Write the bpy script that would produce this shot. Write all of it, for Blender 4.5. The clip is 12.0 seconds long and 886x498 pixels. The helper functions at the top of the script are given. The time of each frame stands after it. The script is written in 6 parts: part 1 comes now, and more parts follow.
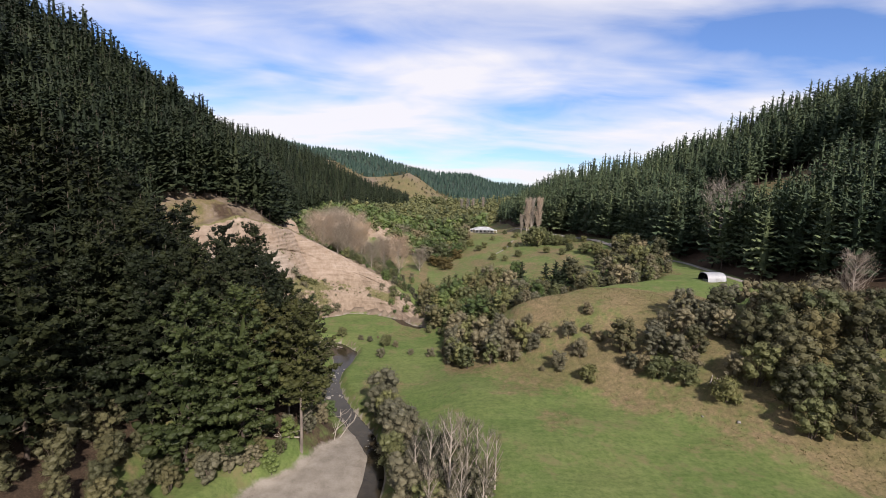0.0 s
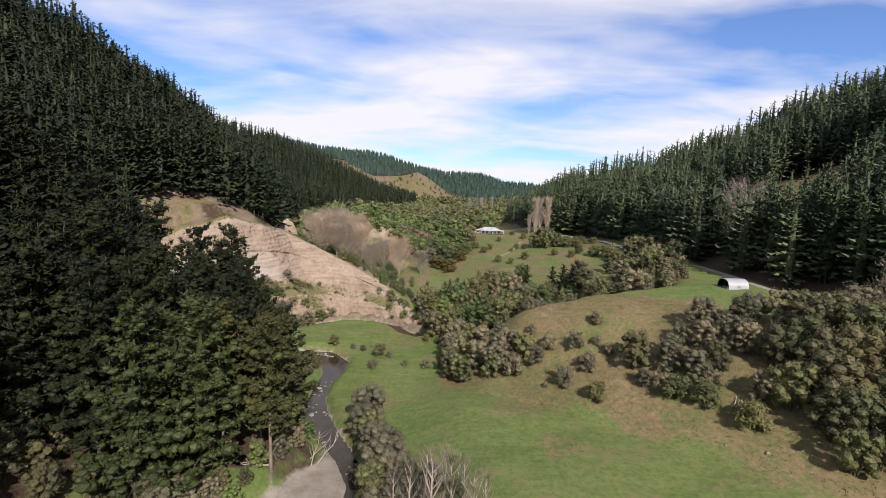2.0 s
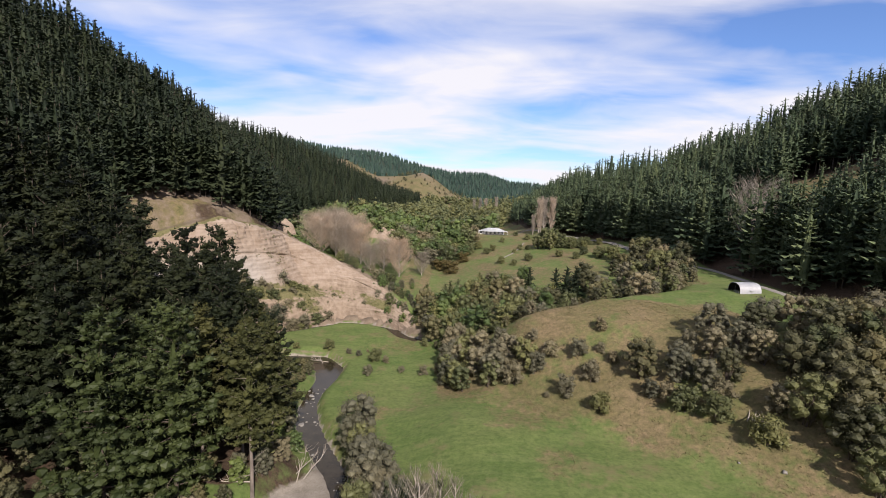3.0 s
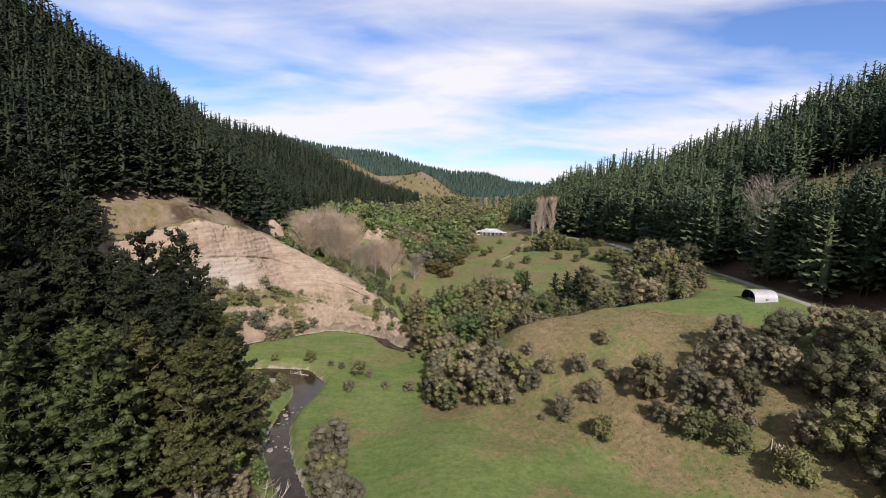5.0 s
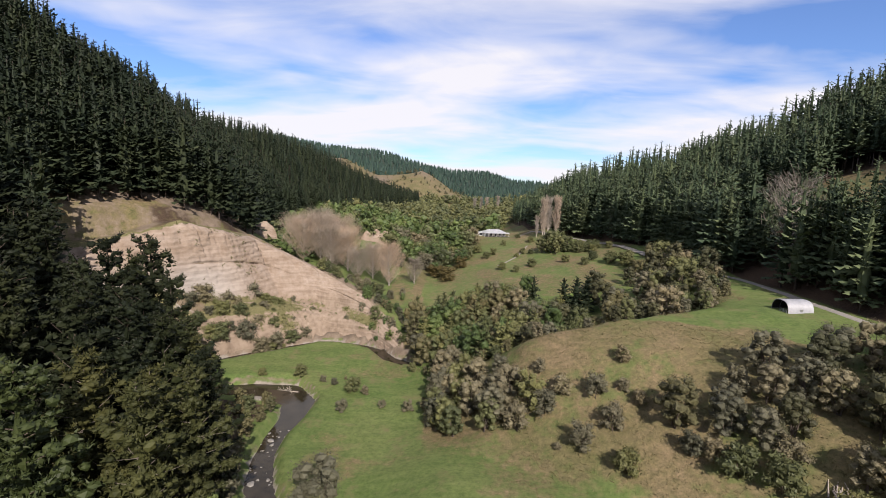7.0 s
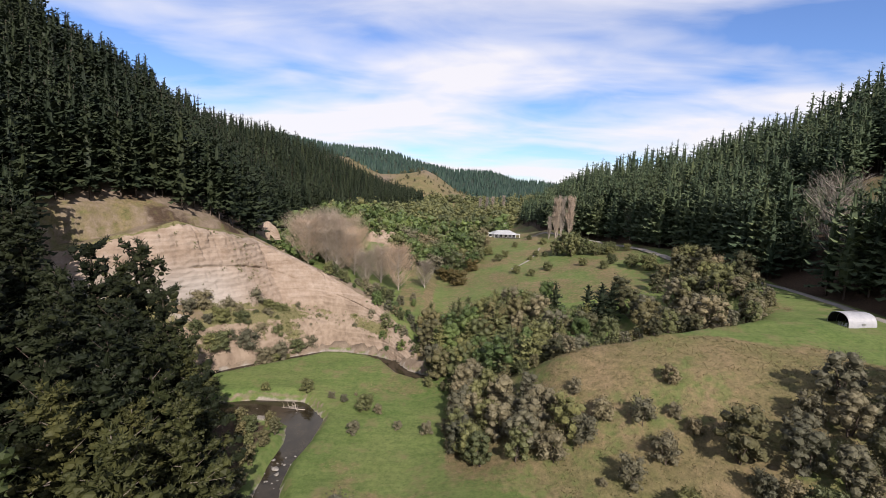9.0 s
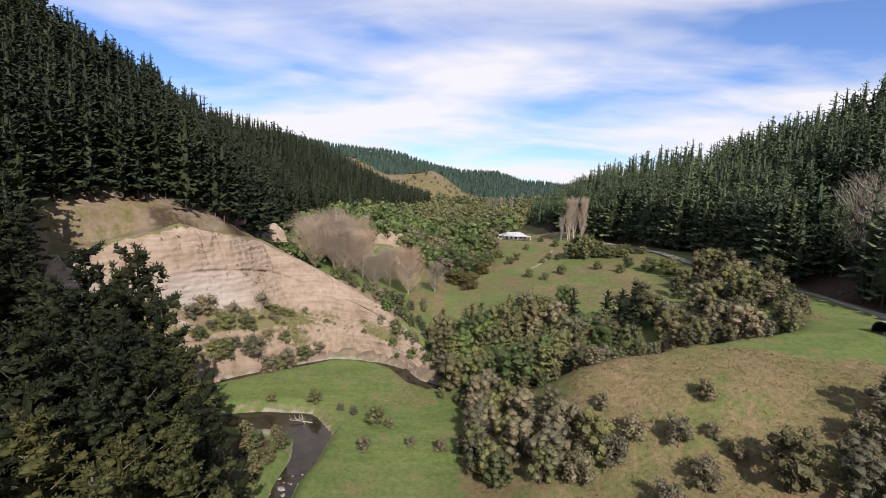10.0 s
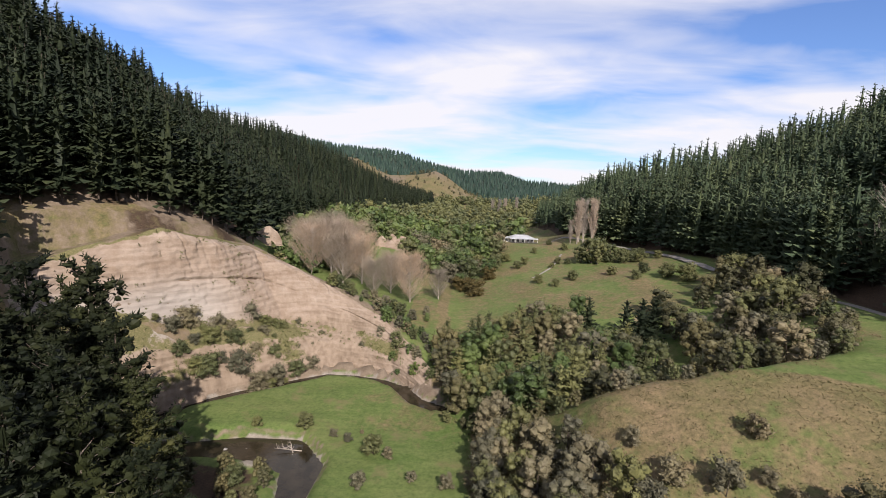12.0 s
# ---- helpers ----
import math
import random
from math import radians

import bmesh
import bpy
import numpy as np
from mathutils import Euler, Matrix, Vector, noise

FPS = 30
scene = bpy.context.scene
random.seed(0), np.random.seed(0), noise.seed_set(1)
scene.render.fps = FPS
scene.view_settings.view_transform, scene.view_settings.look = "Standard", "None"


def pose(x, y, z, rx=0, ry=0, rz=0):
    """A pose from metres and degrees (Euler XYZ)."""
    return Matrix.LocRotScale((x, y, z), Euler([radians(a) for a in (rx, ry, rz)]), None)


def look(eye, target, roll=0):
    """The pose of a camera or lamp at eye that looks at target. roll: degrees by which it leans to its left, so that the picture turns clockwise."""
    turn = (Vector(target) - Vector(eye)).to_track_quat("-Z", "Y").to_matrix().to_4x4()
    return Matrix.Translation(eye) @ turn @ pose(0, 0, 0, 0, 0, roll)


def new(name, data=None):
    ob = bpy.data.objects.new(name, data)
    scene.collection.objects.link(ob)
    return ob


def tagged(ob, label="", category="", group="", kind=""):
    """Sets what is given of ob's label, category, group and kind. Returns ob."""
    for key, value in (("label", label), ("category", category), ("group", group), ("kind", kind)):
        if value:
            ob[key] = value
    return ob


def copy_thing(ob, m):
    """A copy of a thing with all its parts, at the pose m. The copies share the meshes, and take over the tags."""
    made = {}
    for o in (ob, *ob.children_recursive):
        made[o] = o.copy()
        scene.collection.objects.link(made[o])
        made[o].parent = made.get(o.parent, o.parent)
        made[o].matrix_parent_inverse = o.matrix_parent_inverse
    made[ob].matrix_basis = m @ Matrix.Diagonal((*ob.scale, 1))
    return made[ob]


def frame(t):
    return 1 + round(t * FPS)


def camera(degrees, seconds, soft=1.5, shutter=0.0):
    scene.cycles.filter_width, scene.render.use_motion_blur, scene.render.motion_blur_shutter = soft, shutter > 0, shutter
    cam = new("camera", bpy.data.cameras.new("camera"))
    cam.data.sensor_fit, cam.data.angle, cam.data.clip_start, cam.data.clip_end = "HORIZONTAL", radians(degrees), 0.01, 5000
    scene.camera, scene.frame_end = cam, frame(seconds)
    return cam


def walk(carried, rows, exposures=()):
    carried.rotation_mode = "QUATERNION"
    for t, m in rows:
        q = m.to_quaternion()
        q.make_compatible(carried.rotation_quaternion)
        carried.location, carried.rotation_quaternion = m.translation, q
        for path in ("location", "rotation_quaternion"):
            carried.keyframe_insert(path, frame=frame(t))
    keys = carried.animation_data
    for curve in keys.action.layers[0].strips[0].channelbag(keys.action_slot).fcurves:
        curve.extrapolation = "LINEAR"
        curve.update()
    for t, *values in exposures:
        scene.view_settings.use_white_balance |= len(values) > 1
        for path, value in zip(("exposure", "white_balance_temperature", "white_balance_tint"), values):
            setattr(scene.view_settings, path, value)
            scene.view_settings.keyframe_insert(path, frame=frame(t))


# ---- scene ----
cam = camera(85.2, 12.0, soft=0.7)
PATH = [
    (0, (-0.013, 0.028, 51.969), (-0.001, 2.013, 51.725), 2.0),
    (0.5, (1.066, 2.795, 51.924), (1.08, 4.78, 51.68), 2.0),
    (1, (2.134, 5.507, 51.868), (2.15, 7.492, 51.624), 2.0),
    (1.5, (3.098, 8.287, 51.851), (3.115, 10.272, 51.607), 2.0),
    (2, (4.192, 11.163, 51.877), (4.159, 13.148, 51.63), 2.0),
    (2.5, (5.232, 13.943, 51.828), (5.182, 15.927, 51.582), 2.0),
    (3, (6.25, 16.745, 51.817), (6.194, 18.729, 51.57), 2.0),
    (5, (9.661, 28.159, 51.891), (9.597, 30.143, 51.642), 1.9),
    (5.5, (9.863, 31.074, 51.961), (9.799, 33.057, 51.711), 1.9),
    (6, (9.812, 33.901, 52.052), (9.747, 35.884, 51.8), 1.8),
    (6.5, (9.481, 36.796, 52.154), (9.417, 38.778, 51.902), 1.8),
    (7, (8.878, 39.667, 52.167), (8.813, 41.65, 51.914), 1.8),
    (9, (3.743, 50.586, 52.028), (3.674, 52.568, 51.772), 2.0),
    (9.5, (2.317, 53.566, 52.032), (2.239, 55.549, 51.777), 2.0),
    (10, (1.343, 56.672, 52.062), (1.25, 58.653, 51.808), 2.0),
    (10.5, (0.747, 59.706, 52.167), (0.646, 61.688, 51.914), 1.9),
    (11, (0.475, 62.714, 52.208), (0.372, 64.695, 51.955), 2.0),
    (11.5, (0.397, 65.664, 52.145), (0.293, 67.646, 51.893), 2.0),
    (12, (0.354, 68.578, 52.151), (0.248, 70.559, 51.899), 2.0),
]
walk(cam, [(t, look(eye, target, roll)) for t, eye, target, roll in PATH], [(0, 0.64, 6560, 16), (12, 0.64, 6560, 16)])
# ---- the lie of the land: heights in metres, x east of the flight line, y up the valley ----
def smooth(a, b, v):
    u = np.clip((v - a) / (b - a), 0.0, 1.0)
    return u * u * (3.0 - 2.0 * u)


def along(line, x, y):
    """Distance to a bent line, the side of it (+1 on its left), and how far along it the nearest place lies, counted in its corners."""
    best = np.full(x.shape, 1e18)
    side, where = np.zeros(x.shape), np.zeros(x.shape)
    for i in range(len(line) - 1):
        (ax, ay), (bx, by) = line[i], line[i + 1]
        ux, uy = bx - ax, by - ay
        u = np.clip(((x - ax) * ux + (y - ay) * uy) / (ux * ux + uy * uy), 0.0, 1.0)
        dx, dy = x - ax - u * ux, y - ay - u * uy
        d = dx * dx + dy * dy
        near = d < best
        best = np.where(near, d, best)
        side = np.where(near, np.sign(ux * (y - ay) - uy * (x - ax)), side)
        where = np.where(near, i + u, where)
    return np.sqrt(best), side, where


def value(where, numbers):
    return np.interp(where, np.arange(len(numbers)), numbers)


WAVES = [(0.11, 0.07, 1.3), (-0.06, 0.13, 4.1), (0.17, -0.09, 2.2), (0.05, 0.23, 5.6), (-0.21, 0.16, 0.4), (0.31, 0.27, 3.3), (-0.37, 0.22, 1.9)]


def ripple(x, y, scale=1.0):
    """Soft unevenness between about -1 and 1."""
    total = 0.0
    for a, b, c in WAVES:
        total = total + np.sin((a * x + b * y) / scale + c + 1.7 * np.sin((b * x - a * y) / scale * 0.6 + c))
    return total / 3.5


RIVER = [(60, 222), (32, 199), (14, 187), (-2, 179), (-11, 183.5), (-16, 191), (-22, 195), (-30, 197), (-38, 197), (-46, 191.5), (-57, 183), (-66, 175.5),
         (-71, 167), (-69, 159), (-58, 157.5), (-46, 160.5), (-36, 160), (-30.5, 155), (-29.3, 146), (-30, 138), (-29.3, 130), (-26.5, 121), (-22, 113), (-15.5, 104),
         (-11.5, 95), (-11, 86), (-12, 70), (-16, 50), (-28, 10), (-30, -100)]
RIVER_HALF = [1.5, 1.5, 1.8, 2.0, 2.0, 2.0, 1.8, 1.7, 1.7, 1.6, 1.6, 1.8, 2.5, 3.0, 3.5, 4.3, 5.2, 4.0, 2.6, 2.0, 2.1, 2.6, 2.4, 1.7, 1.5, 1.8, 2.0, 2.0, 2.0, 2.0]
RIVER_LEVEL = [4.0, 1.0, -1.0, -1.6, -1.65, -1.7, -1.75, -1.8, -1.85, -1.95, -2.1, -2.5, -2.9, -3.1, -3.2, -3.2, -3.2, -3.2, -3.3, -3.35, -3.4, -3.5, -3.6, -3.8, -4.0, -4.1, -4.3, -4.6, -5.0, -6.0]
BAR_Y, BAR_WIDTH = [30, 60, 80, 88, 94, 100, 106, 110], [26, 24, 20, 14, 11, 5, 1.5, 0]
SCARP_FOOT = [(-90, 120), (-84, 145), (-77, 164), (-60, 184), (-48, 193.5), (-41, 199.5), (-35, 201.5), (-26, 200), (-19, 197.5), (-13, 192), (-8, 187), (-4, 188), (-3, 200), (-6, 240), (-6, 2500)]
SCARP_TOP = [(-112, 125), (-106, 150), (-94, 172), (-80, 189), (-73, 198), (-68, 213), (-55, 218), (-40, 217), (-25, 210), (-15, 202), (-8, 194), (-7, 204), (-10, 240), (-10, 2500)]
SCARP_HEIGHT = [34, 33, 34, 39.0, 36.5, 32.5, 25.5, 18.5, 12.5, 7, 3, 5, 8.5, 24]
SCARP_BASE = [-1.6, -1.6, -1.6, -1.6, -1.6, -1.6, -1.6, -1.6, -1.6, -1.6, -1.6, -0.4, 2.2, 6.0, 24]
LEFT_FOOT = [(-46, -160), (-46, 60), (-50, 100), (-64, 128), (-88, 152), (-103, 172), (-87, 196), (-77, 214), (-73, 232), (-95, 300), (-108, 420), (-90, 500), (-62, 600), (-45, 700), (-55, 800), (-120, 900)]
LEFT_FOOT_Z = [2, 2, 3, 6, 24, 43, 42, 36, 28, 22, 18, 16, 18, 20, 22, 24]
LEFT_TOP_Z = [116, 116, 116, 115, 111, 104, 101, 100, 98, 94, 82, 80, 66, 40, 26, 26]
LEFT_WIDTH = [150, 145, 140, 130, 106, 92, 99, 108, 112, 90, 77, 92, 92, 80, 60, 60]
RIGHT_FOOT = [(128, -160), (122, 60), (113, 115), (108, 160), (107, 200), (109, 260), (95, 320), (74, 370), (50, 415), (42, 450), (54, 500), (90, 550), (170, 640)]
RIGHT_FOOT_Z = [24, 25, 26, 26, 27, 27, 25, 23, 21, 22, 24, 26, 30]
RIGHT_TOP_Z = [112, 112, 108, 107, 103, 95, 67, 50, 38, 32, 40, 50, 60]
RIGHT_WIDTH = [130, 130, 128, 126, 124, 118, 84, 68, 52, 50, 52, 60, 70]
KNOLL_FOOT = [(-6, 152), (4, 134), (12, 126), (24, 119), (38, 110), (52, 98), (66, 85), (82, 70), (104, 44), (130, -20)]
KNOLL_CREST = [(-8, 166), (4, 159), (24, 151.5), (42, 149.8), (58, 152.5), (70, 155.5), (79, 161), (86, 174), (93, 192), (104, 204)]


def height(x, y):
    x, y = np.asarray(x, float), np.asarray(y, float)
    rd, rside, rw = along(RIVER, x, y)
    # valley floor: river flat and meadow terrace, higher ground west of the stream below the pines
    meadow = smooth(-7, 13, x + 0.06 * (y - 90)) * (1 - smooth(112, 152, y))
    z = -1.2 + 4.4 * meadow
    west = smooth(6, 13, rd) * (1 - smooth(128, 150, y)) * (x < -14) * (rside < 0)
    z = z + 2.8 * west
    bar = (1 - smooth(0.0, 5.0, rd - np.interp(y, BAR_Y, BAR_WIDTH))) * (rside < 0) * (y < 112)
    z = z * (1 - bar) + (-3.5 + 0.06 * rd) * bar
    # up the valley, east of the stream
    upland = np.interp(x, [-40, 0, 30, 55, 75, 97, 112], [-0.5, 1.0, 7.0, 10.5, 16.0, 26.0, 27.0])
    lift = np.interp(y, [190, 230, 280, 330, 368, 450, 700, 1000], [0, 5, 7, 11, 14.5, 10, 14, 24])
    fade = 1 - smooth(55, 100, x) * (1 - smooth(330, 420, y))
    upland = upland * (1 - 0.4 * smooth(330, 480, y)) + lift * fade
    z = z + (upland - z) * smooth(168, 196, y - 0.12 * x)
    # the knoll with the paddock
    kd, kside, kw = along(KNOLL_FOOT, x, y)
    kd = np.where(kside > 0, kd, 0.0)
    knoll = np.interp(kd, [0, 6, 30, 42, 60, 95, 140], [0, 2.0, 16.8, 20.8, 22.4, 23.0, 23.0]) * np.interp(x, [-4, 12, 25, 45], [0.0, 0.5, 0.86, 1.0])
    front = -1.2 + 4.4 * meadow + np.maximum(3.2 - 4.4 * meadow, 0) * smooth(0, 25, kd) * smooth(5, 30, x) + knoll
    cd, cside, cw = along(KNOLL_CREST, x, y)
    behind = np.where(cside > 0, smooth(1.0, 17.0, cd), 0.0) * (1 - smooth(88, 100, x))
    z = np.where((kside > 0) & (x > -6) & (y < 330), front + (upland - front) * np.maximum(behind, smooth(204, 224, y)), z)
    # escarpment on the outer bank
    fd, fside, fw = along(SCARP_FOOT, x, y)
    td, tside, tw = along(SCARP_TOP, x, y)
    top = value(tw, SCARP_HEIGHT)
    share = np.where(fside > 0, np.where(tside > 0, 1.0, fd / (fd + td + 1e-6)), 0.0)
    bench = np.interp(share, [0, 0.06, 0.22, 0.5, 0.60, 0.86, 1.0], [0, 0.12, 0.29, 0.39, 0.53, 0.95, 1.0])
    plain = np.interp(share, [0, 0.2, 0.8, 1.0], [0, 0.35, 0.9, 1.0])
    mix = smooth(5.8, 8.2, fw) + (1 - smooth(2.0, 3.0, fw))
    base = value(fw, SCARP_BASE)
    scarp = base + (top - base) * (bench * (1 - mix) + plain * mix)
    # behind the scarp's brow: down to the willow ground on the right, up to the forest on the left
    back = np.interp(y, [190, 240, 300, 420, 600], [4.0, 8.0, 11.0, 16.0, 18.0]) + np.interp(x, [-80, -40, 0], [8, 2, 0])
    brow = top + (back - top) * smooth(2, 30, td) * smooth(5.2, 6.5, tw)
    z = np.where(fside > 0, np.where(tside > 0, brow, scarp), z)
    low = smooth(215, 250, y) * (1 - smooth(-30, 5, x))
    z = z * (1 - low) + np.where(x < 5, np.maximum(back, 0), z) * low
    # hills
    ld, lside, lw = along(LEFT_FOOT, x, y)
    ld = np.where(lside > 0, ld, 0.0)
    width = value(lw, LEFT_WIDTH)
    foot, crest = value(lw, LEFT_FOOT_Z), value(lw, LEFT_TOP_Z)
    rise = np.interp(ld / width, [0, 0.9, 1.0, 1.15, 2.0, 6.0], [0, 0.93, 1.0, 1.0, 0.7, 0.5])
    hill = foot + (crest - foot) * rise + smooth(0, 30, ld) * 2.5 * ripple(x, y, 3.0)
    z = np.where(lside > 0, np.maximum(hill, np.minimum(z, hill + 60 * (1 - smooth(0, 6, ld)))), z)
    rid, riside, riw = along(RIGHT_FOOT, x, y)
    rid = np.where(riside < 0, rid, 0.0)
    foot, crest = value(riw, RIGHT_FOOT_Z), value(riw, RIGHT_TOP_Z)
    rise = np.interp(rid / value(riw, RIGHT_WIDTH), [0, 0.9, 1.0, 1.15, 2.0, 6.0], [0, 0.93, 1.0, 1.0, 0.8, 0.6])
    z = np.where(riside < 0, z + (crest - foot) * rise + smooth(0, 30, rid) * 2.0 * ripple(x, y, 3.0), z)
    # far ranges
    tan = np.interp(x, [-700, -400, -265, -245, -197, -169, -103, -74, -50, -8, 27, 75, 120], [180, 140, 105, 109, 84, 75, 77, 84, 74, 44, 31, 30, 28]) + 1.5 * ripple(x, y, 6)
    tan = 26 + (tan - 26) * smooth(820, 1040, y)
    z = np.where(y > 800, np.maximum(z, tan), z)
    far = np.interp(x, [-1500, -900, -644, -478, -355, -251, -169, -127, -24, 98, 181, 242, 420, 900], [250, 235, 211, 178, 171, 162, 131, 121, 104, 102, 75, 69, 62, 95]) + 4 * ripple(x, y, 9)
    far = 30 + (far - 30) * smooth(1250, 1800, y)
    z = np.where(y > 1200, np.maximum(np.where(x > 100, np.minimum(z, far), z), far), z)
    # the stream's bed
    half = value(rw, RIVER_HALF)
    level = value(rw, RIVER_LEVEL)
    bed = level - 0.7
    bank = np.where(fside > 0, 0.6, 2.0)
    z = np.where(rd < half + 4, np.minimum(z, bed + (np.maximum(z, level + 0.3) - bed) * smooth(half - 0.8, half + bank, rd)) , z)
    # level pads under the shed and the farmhouse, and the bare bank cut back behind its own face
    for cx, cy, level, near, out in ((90.0, 157.5, 25.1, 6.0, 16.0), (32.0, 369.0, 20.2, 13.0, 26.0)):
        w = 1 - smooth(near, out, np.hypot(x - cx, y - cy))
        z = z + (level - z) * w
    z = z - 1.3 * np.where((fside > 0) & (tside < 0), smooth(0.0, 0.05, share) * (1 - smooth(0.9, 0.99, share)), 0.0) * smooth(0.9, 1.6, fw) * (1 - smooth(8.6, 9.4, fw))
    uneven = 0.22 * ripple(x, y, 0.9) + 0.35 * ripple(x + 40, y, 2.5)
    return z + uneven * np.where(rd > half + 2, 1.0, 0.15) * np.where((fside > 0) & (tside < 0), 0.6, 1.0)
# ---- end of the land ----

# ---- sun, sky, exposure ----
SUN_FROM = Vector((0.33, -0.944, 0.0)).normalized()
SUN_UP = radians(36)
world = bpy.data.worlds.new("sky")
scene.world = world
world.use_nodes = True
wn, wl = world.node_tree.nodes, world.node_tree.links
wn.clear()
w_out, w_bg, w_sky = wn.new("ShaderNodeOutputWorld"), wn.new("ShaderNodeBackground"), wn.new("ShaderNodeTexSky")
w_sky.sky_type, w_sky.sun_disc = "NISHITA", False
w_sky.sun_elevation, w_sky.sun_rotation = SUN_UP, math.atan2(SUN_FROM.x, SUN_FROM.y)
w_sky.air_density, w_sky.dust_density, w_sky.ozone_density = 1.0, 0.2, 3.0
# thin high cloud: noise laid on a level sheet far above the land
w_co, w_sep = wn.new("ShaderNodeTexCoord"), wn.new("ShaderNodeSeparateXYZ")
wl.new(w_co.outputs["Generated"], w_sep.inputs[0])


def sky_math(op, a, b):
    n = wn.new("ShaderNodeMath")
    n.operation = op
    for i, v in enumerate((a, b)):
        if isinstance(v, (int, float)):
            n.inputs[i].default_value = v
        else:
            wl.new(v, n.inputs[i])
    return n.outputs[0]


w_up = sky_math("ADD", sky_math("MAXIMUM", w_sep.outputs[2], 0.0), 0.13)
w_xy = wn.new("ShaderNodeCombineXYZ")
wl.new(sky_math("DIVIDE", w_sep.outputs[0], w_up), w_xy.inputs[0])
wl.new(sky_math("DIVIDE", w_sep.outputs[1], w_up), w_xy.inputs[1])
w_map = wn.new("ShaderNodeMapping")
w_map.inputs["Rotation"].default_value = (0, 0, radians(-24))
w_map.inputs["Scale"].default_value = (0.62, 1.0, 1.0)
w_map.inputs["Location"].default_value = (3.35, 1.6, 0.0)
wl.new(w_xy.outputs[0], w_map.inputs[0])
w_big, w_fine = wn.new("ShaderNodeTexNoise"), wn.new("ShaderNodeTexNoise")
for n, scale, detail, rough, twist in ((w_big, 0.8, 4.0, 0.48, 0.4), (w_fine, 2.4, 5.0, 0.55, 0.6)):
    wl.new(w_map.outputs[0], n.inputs["Vector"])
    n.inputs["Scale"].default_value, n.inputs["Detail"].default_value = scale, detail
    n.inputs["Roughness"].default_value, n.inputs["Distortion"].default_value = rough, twist
w_sum = sky_math("ADD", sky_math("MULTIPLY", w_big.outputs[0], 0.8), sky_math("MULTIPLY", w_fine.outputs[0], 0.2))
w_ramp = wn.new("ShaderNodeValToRGB")
w_ramp.color_ramp.elements[0].position, w_ramp.color_ramp.elements[1].position = 0.39, 0.57
w_ramp.color_ramp.elements[0].color, w_ramp.color_ramp.elements[1].color = (0.03, 0.03, 0.03, 1), (0.95, 0.95, 0.95, 1)
wl.new(w_sum, w_ramp.inputs[0])
w_mix = wn.new("ShaderNodeMix")
w_mix.data_type = "RGBA"
wl.new(w_ramp.outputs[0], w_mix.inputs[0])
w_deep = wn.new("ShaderNodeMix")
w_deep.data_type, w_deep.blend_type = "RGBA", "MULTIPLY"
w_deep.inputs[0].default_value = 1.0
wl.new(w_sky.outputs[0], w_deep.inputs[6])
w_deep.inputs[7].default_value = (0.98, 1.27, 1.75, 1)
wl.new(w_deep.outputs[2], w_mix.inputs[6])
w_mix.inputs[7].default_value = (10.5, 10.6, 10.9, 1)
wl.new(w_mix.outputs[2], w_bg.inputs[0])
w_bg.inputs[1].default_value = 0.057
wl.new(w_bg.outputs[0], w_out.inputs[0])
sun_data = bpy.data.lights.new("sun", "SUN")
sun_data.energy, sun_data.angle, sun_data.color = 5.0, radians(0.6), (1.0, 0.93, 0.83)
sun = new("sun", sun_data)
sun.matrix_world = look((0, 0, 300), Vector((0, 0, 300)) - SUN_FROM * math.cos(SUN_UP) - Vector((0, 0, math.sin(SUN_UP))))

# ---- materials ----
def graph(name):
    m = bpy.data.materials.new(name)
    m.use_nodes = True
    nodes = m.node_tree.nodes
    return m, nodes, m.node_tree.links, nodes["Principled BSDF"]


def tex(nodes, links, scale, detail=4.0, rough=0.55, stretch=(1, 1, 1), own=False, kind="ShaderNodeTexNoise"):
    """Noise at a real-world size: scale is in waves a metre."""
    n, co, mp = nodes.new(kind), nodes.new("ShaderNodeTexCoord"), nodes.new("ShaderNodeMapping")
    if own:
        links.new(co.outputs["Object"], mp.inputs[0])
    else:
        geo = nodes.new("ShaderNodeNewGeometry")
        links.new(geo.outputs["Position"], mp.inputs[0])
    mp.inputs["Scale"].default_value = stretch
    links.new(mp.outputs[0], n.inputs["Vector"])
    n.inputs["Scale"].default_value = scale
    if kind == "ShaderNodeTexNoise":
        n.inputs["Detail"].default_value, n.inputs["Roughness"].default_value = detail, rough
    return n.outputs[0]


def ramp(nodes, links, source, stops):
    n = nodes.new("ShaderNodeValToRGB")
    e = n.color_ramp.elements
    while len(e) < len(stops):
        e.new(0.5)
    for k, (at, c) in zip(e, stops):
        k.position, k.color = at, (*c, 1) if len(c) == 3 else c
    links.new(source, n.inputs[0])
    return n.outputs[0]


def grey(nodes, links, source, a, b):
    return ramp(nodes, links, source, [(a, (0, 0, 0)), (b, (1, 1, 1))])


def blend(nodes, links, f, a, b, how="MIX"):
    n = nodes.new("ShaderNodeMix")
    n.data_type, n.blend_type = "RGBA", how
    for i, v in ((0, f), (6, a), (7, b)):
        if isinstance(v, (int, float)):
            n.inputs[i].default_value = v
        elif isinstance(v, tuple):
            n.inputs[i].default_value = (*v, 1)
        else:
            links.new(v, n.inputs[i])
    return n.outputs[2]


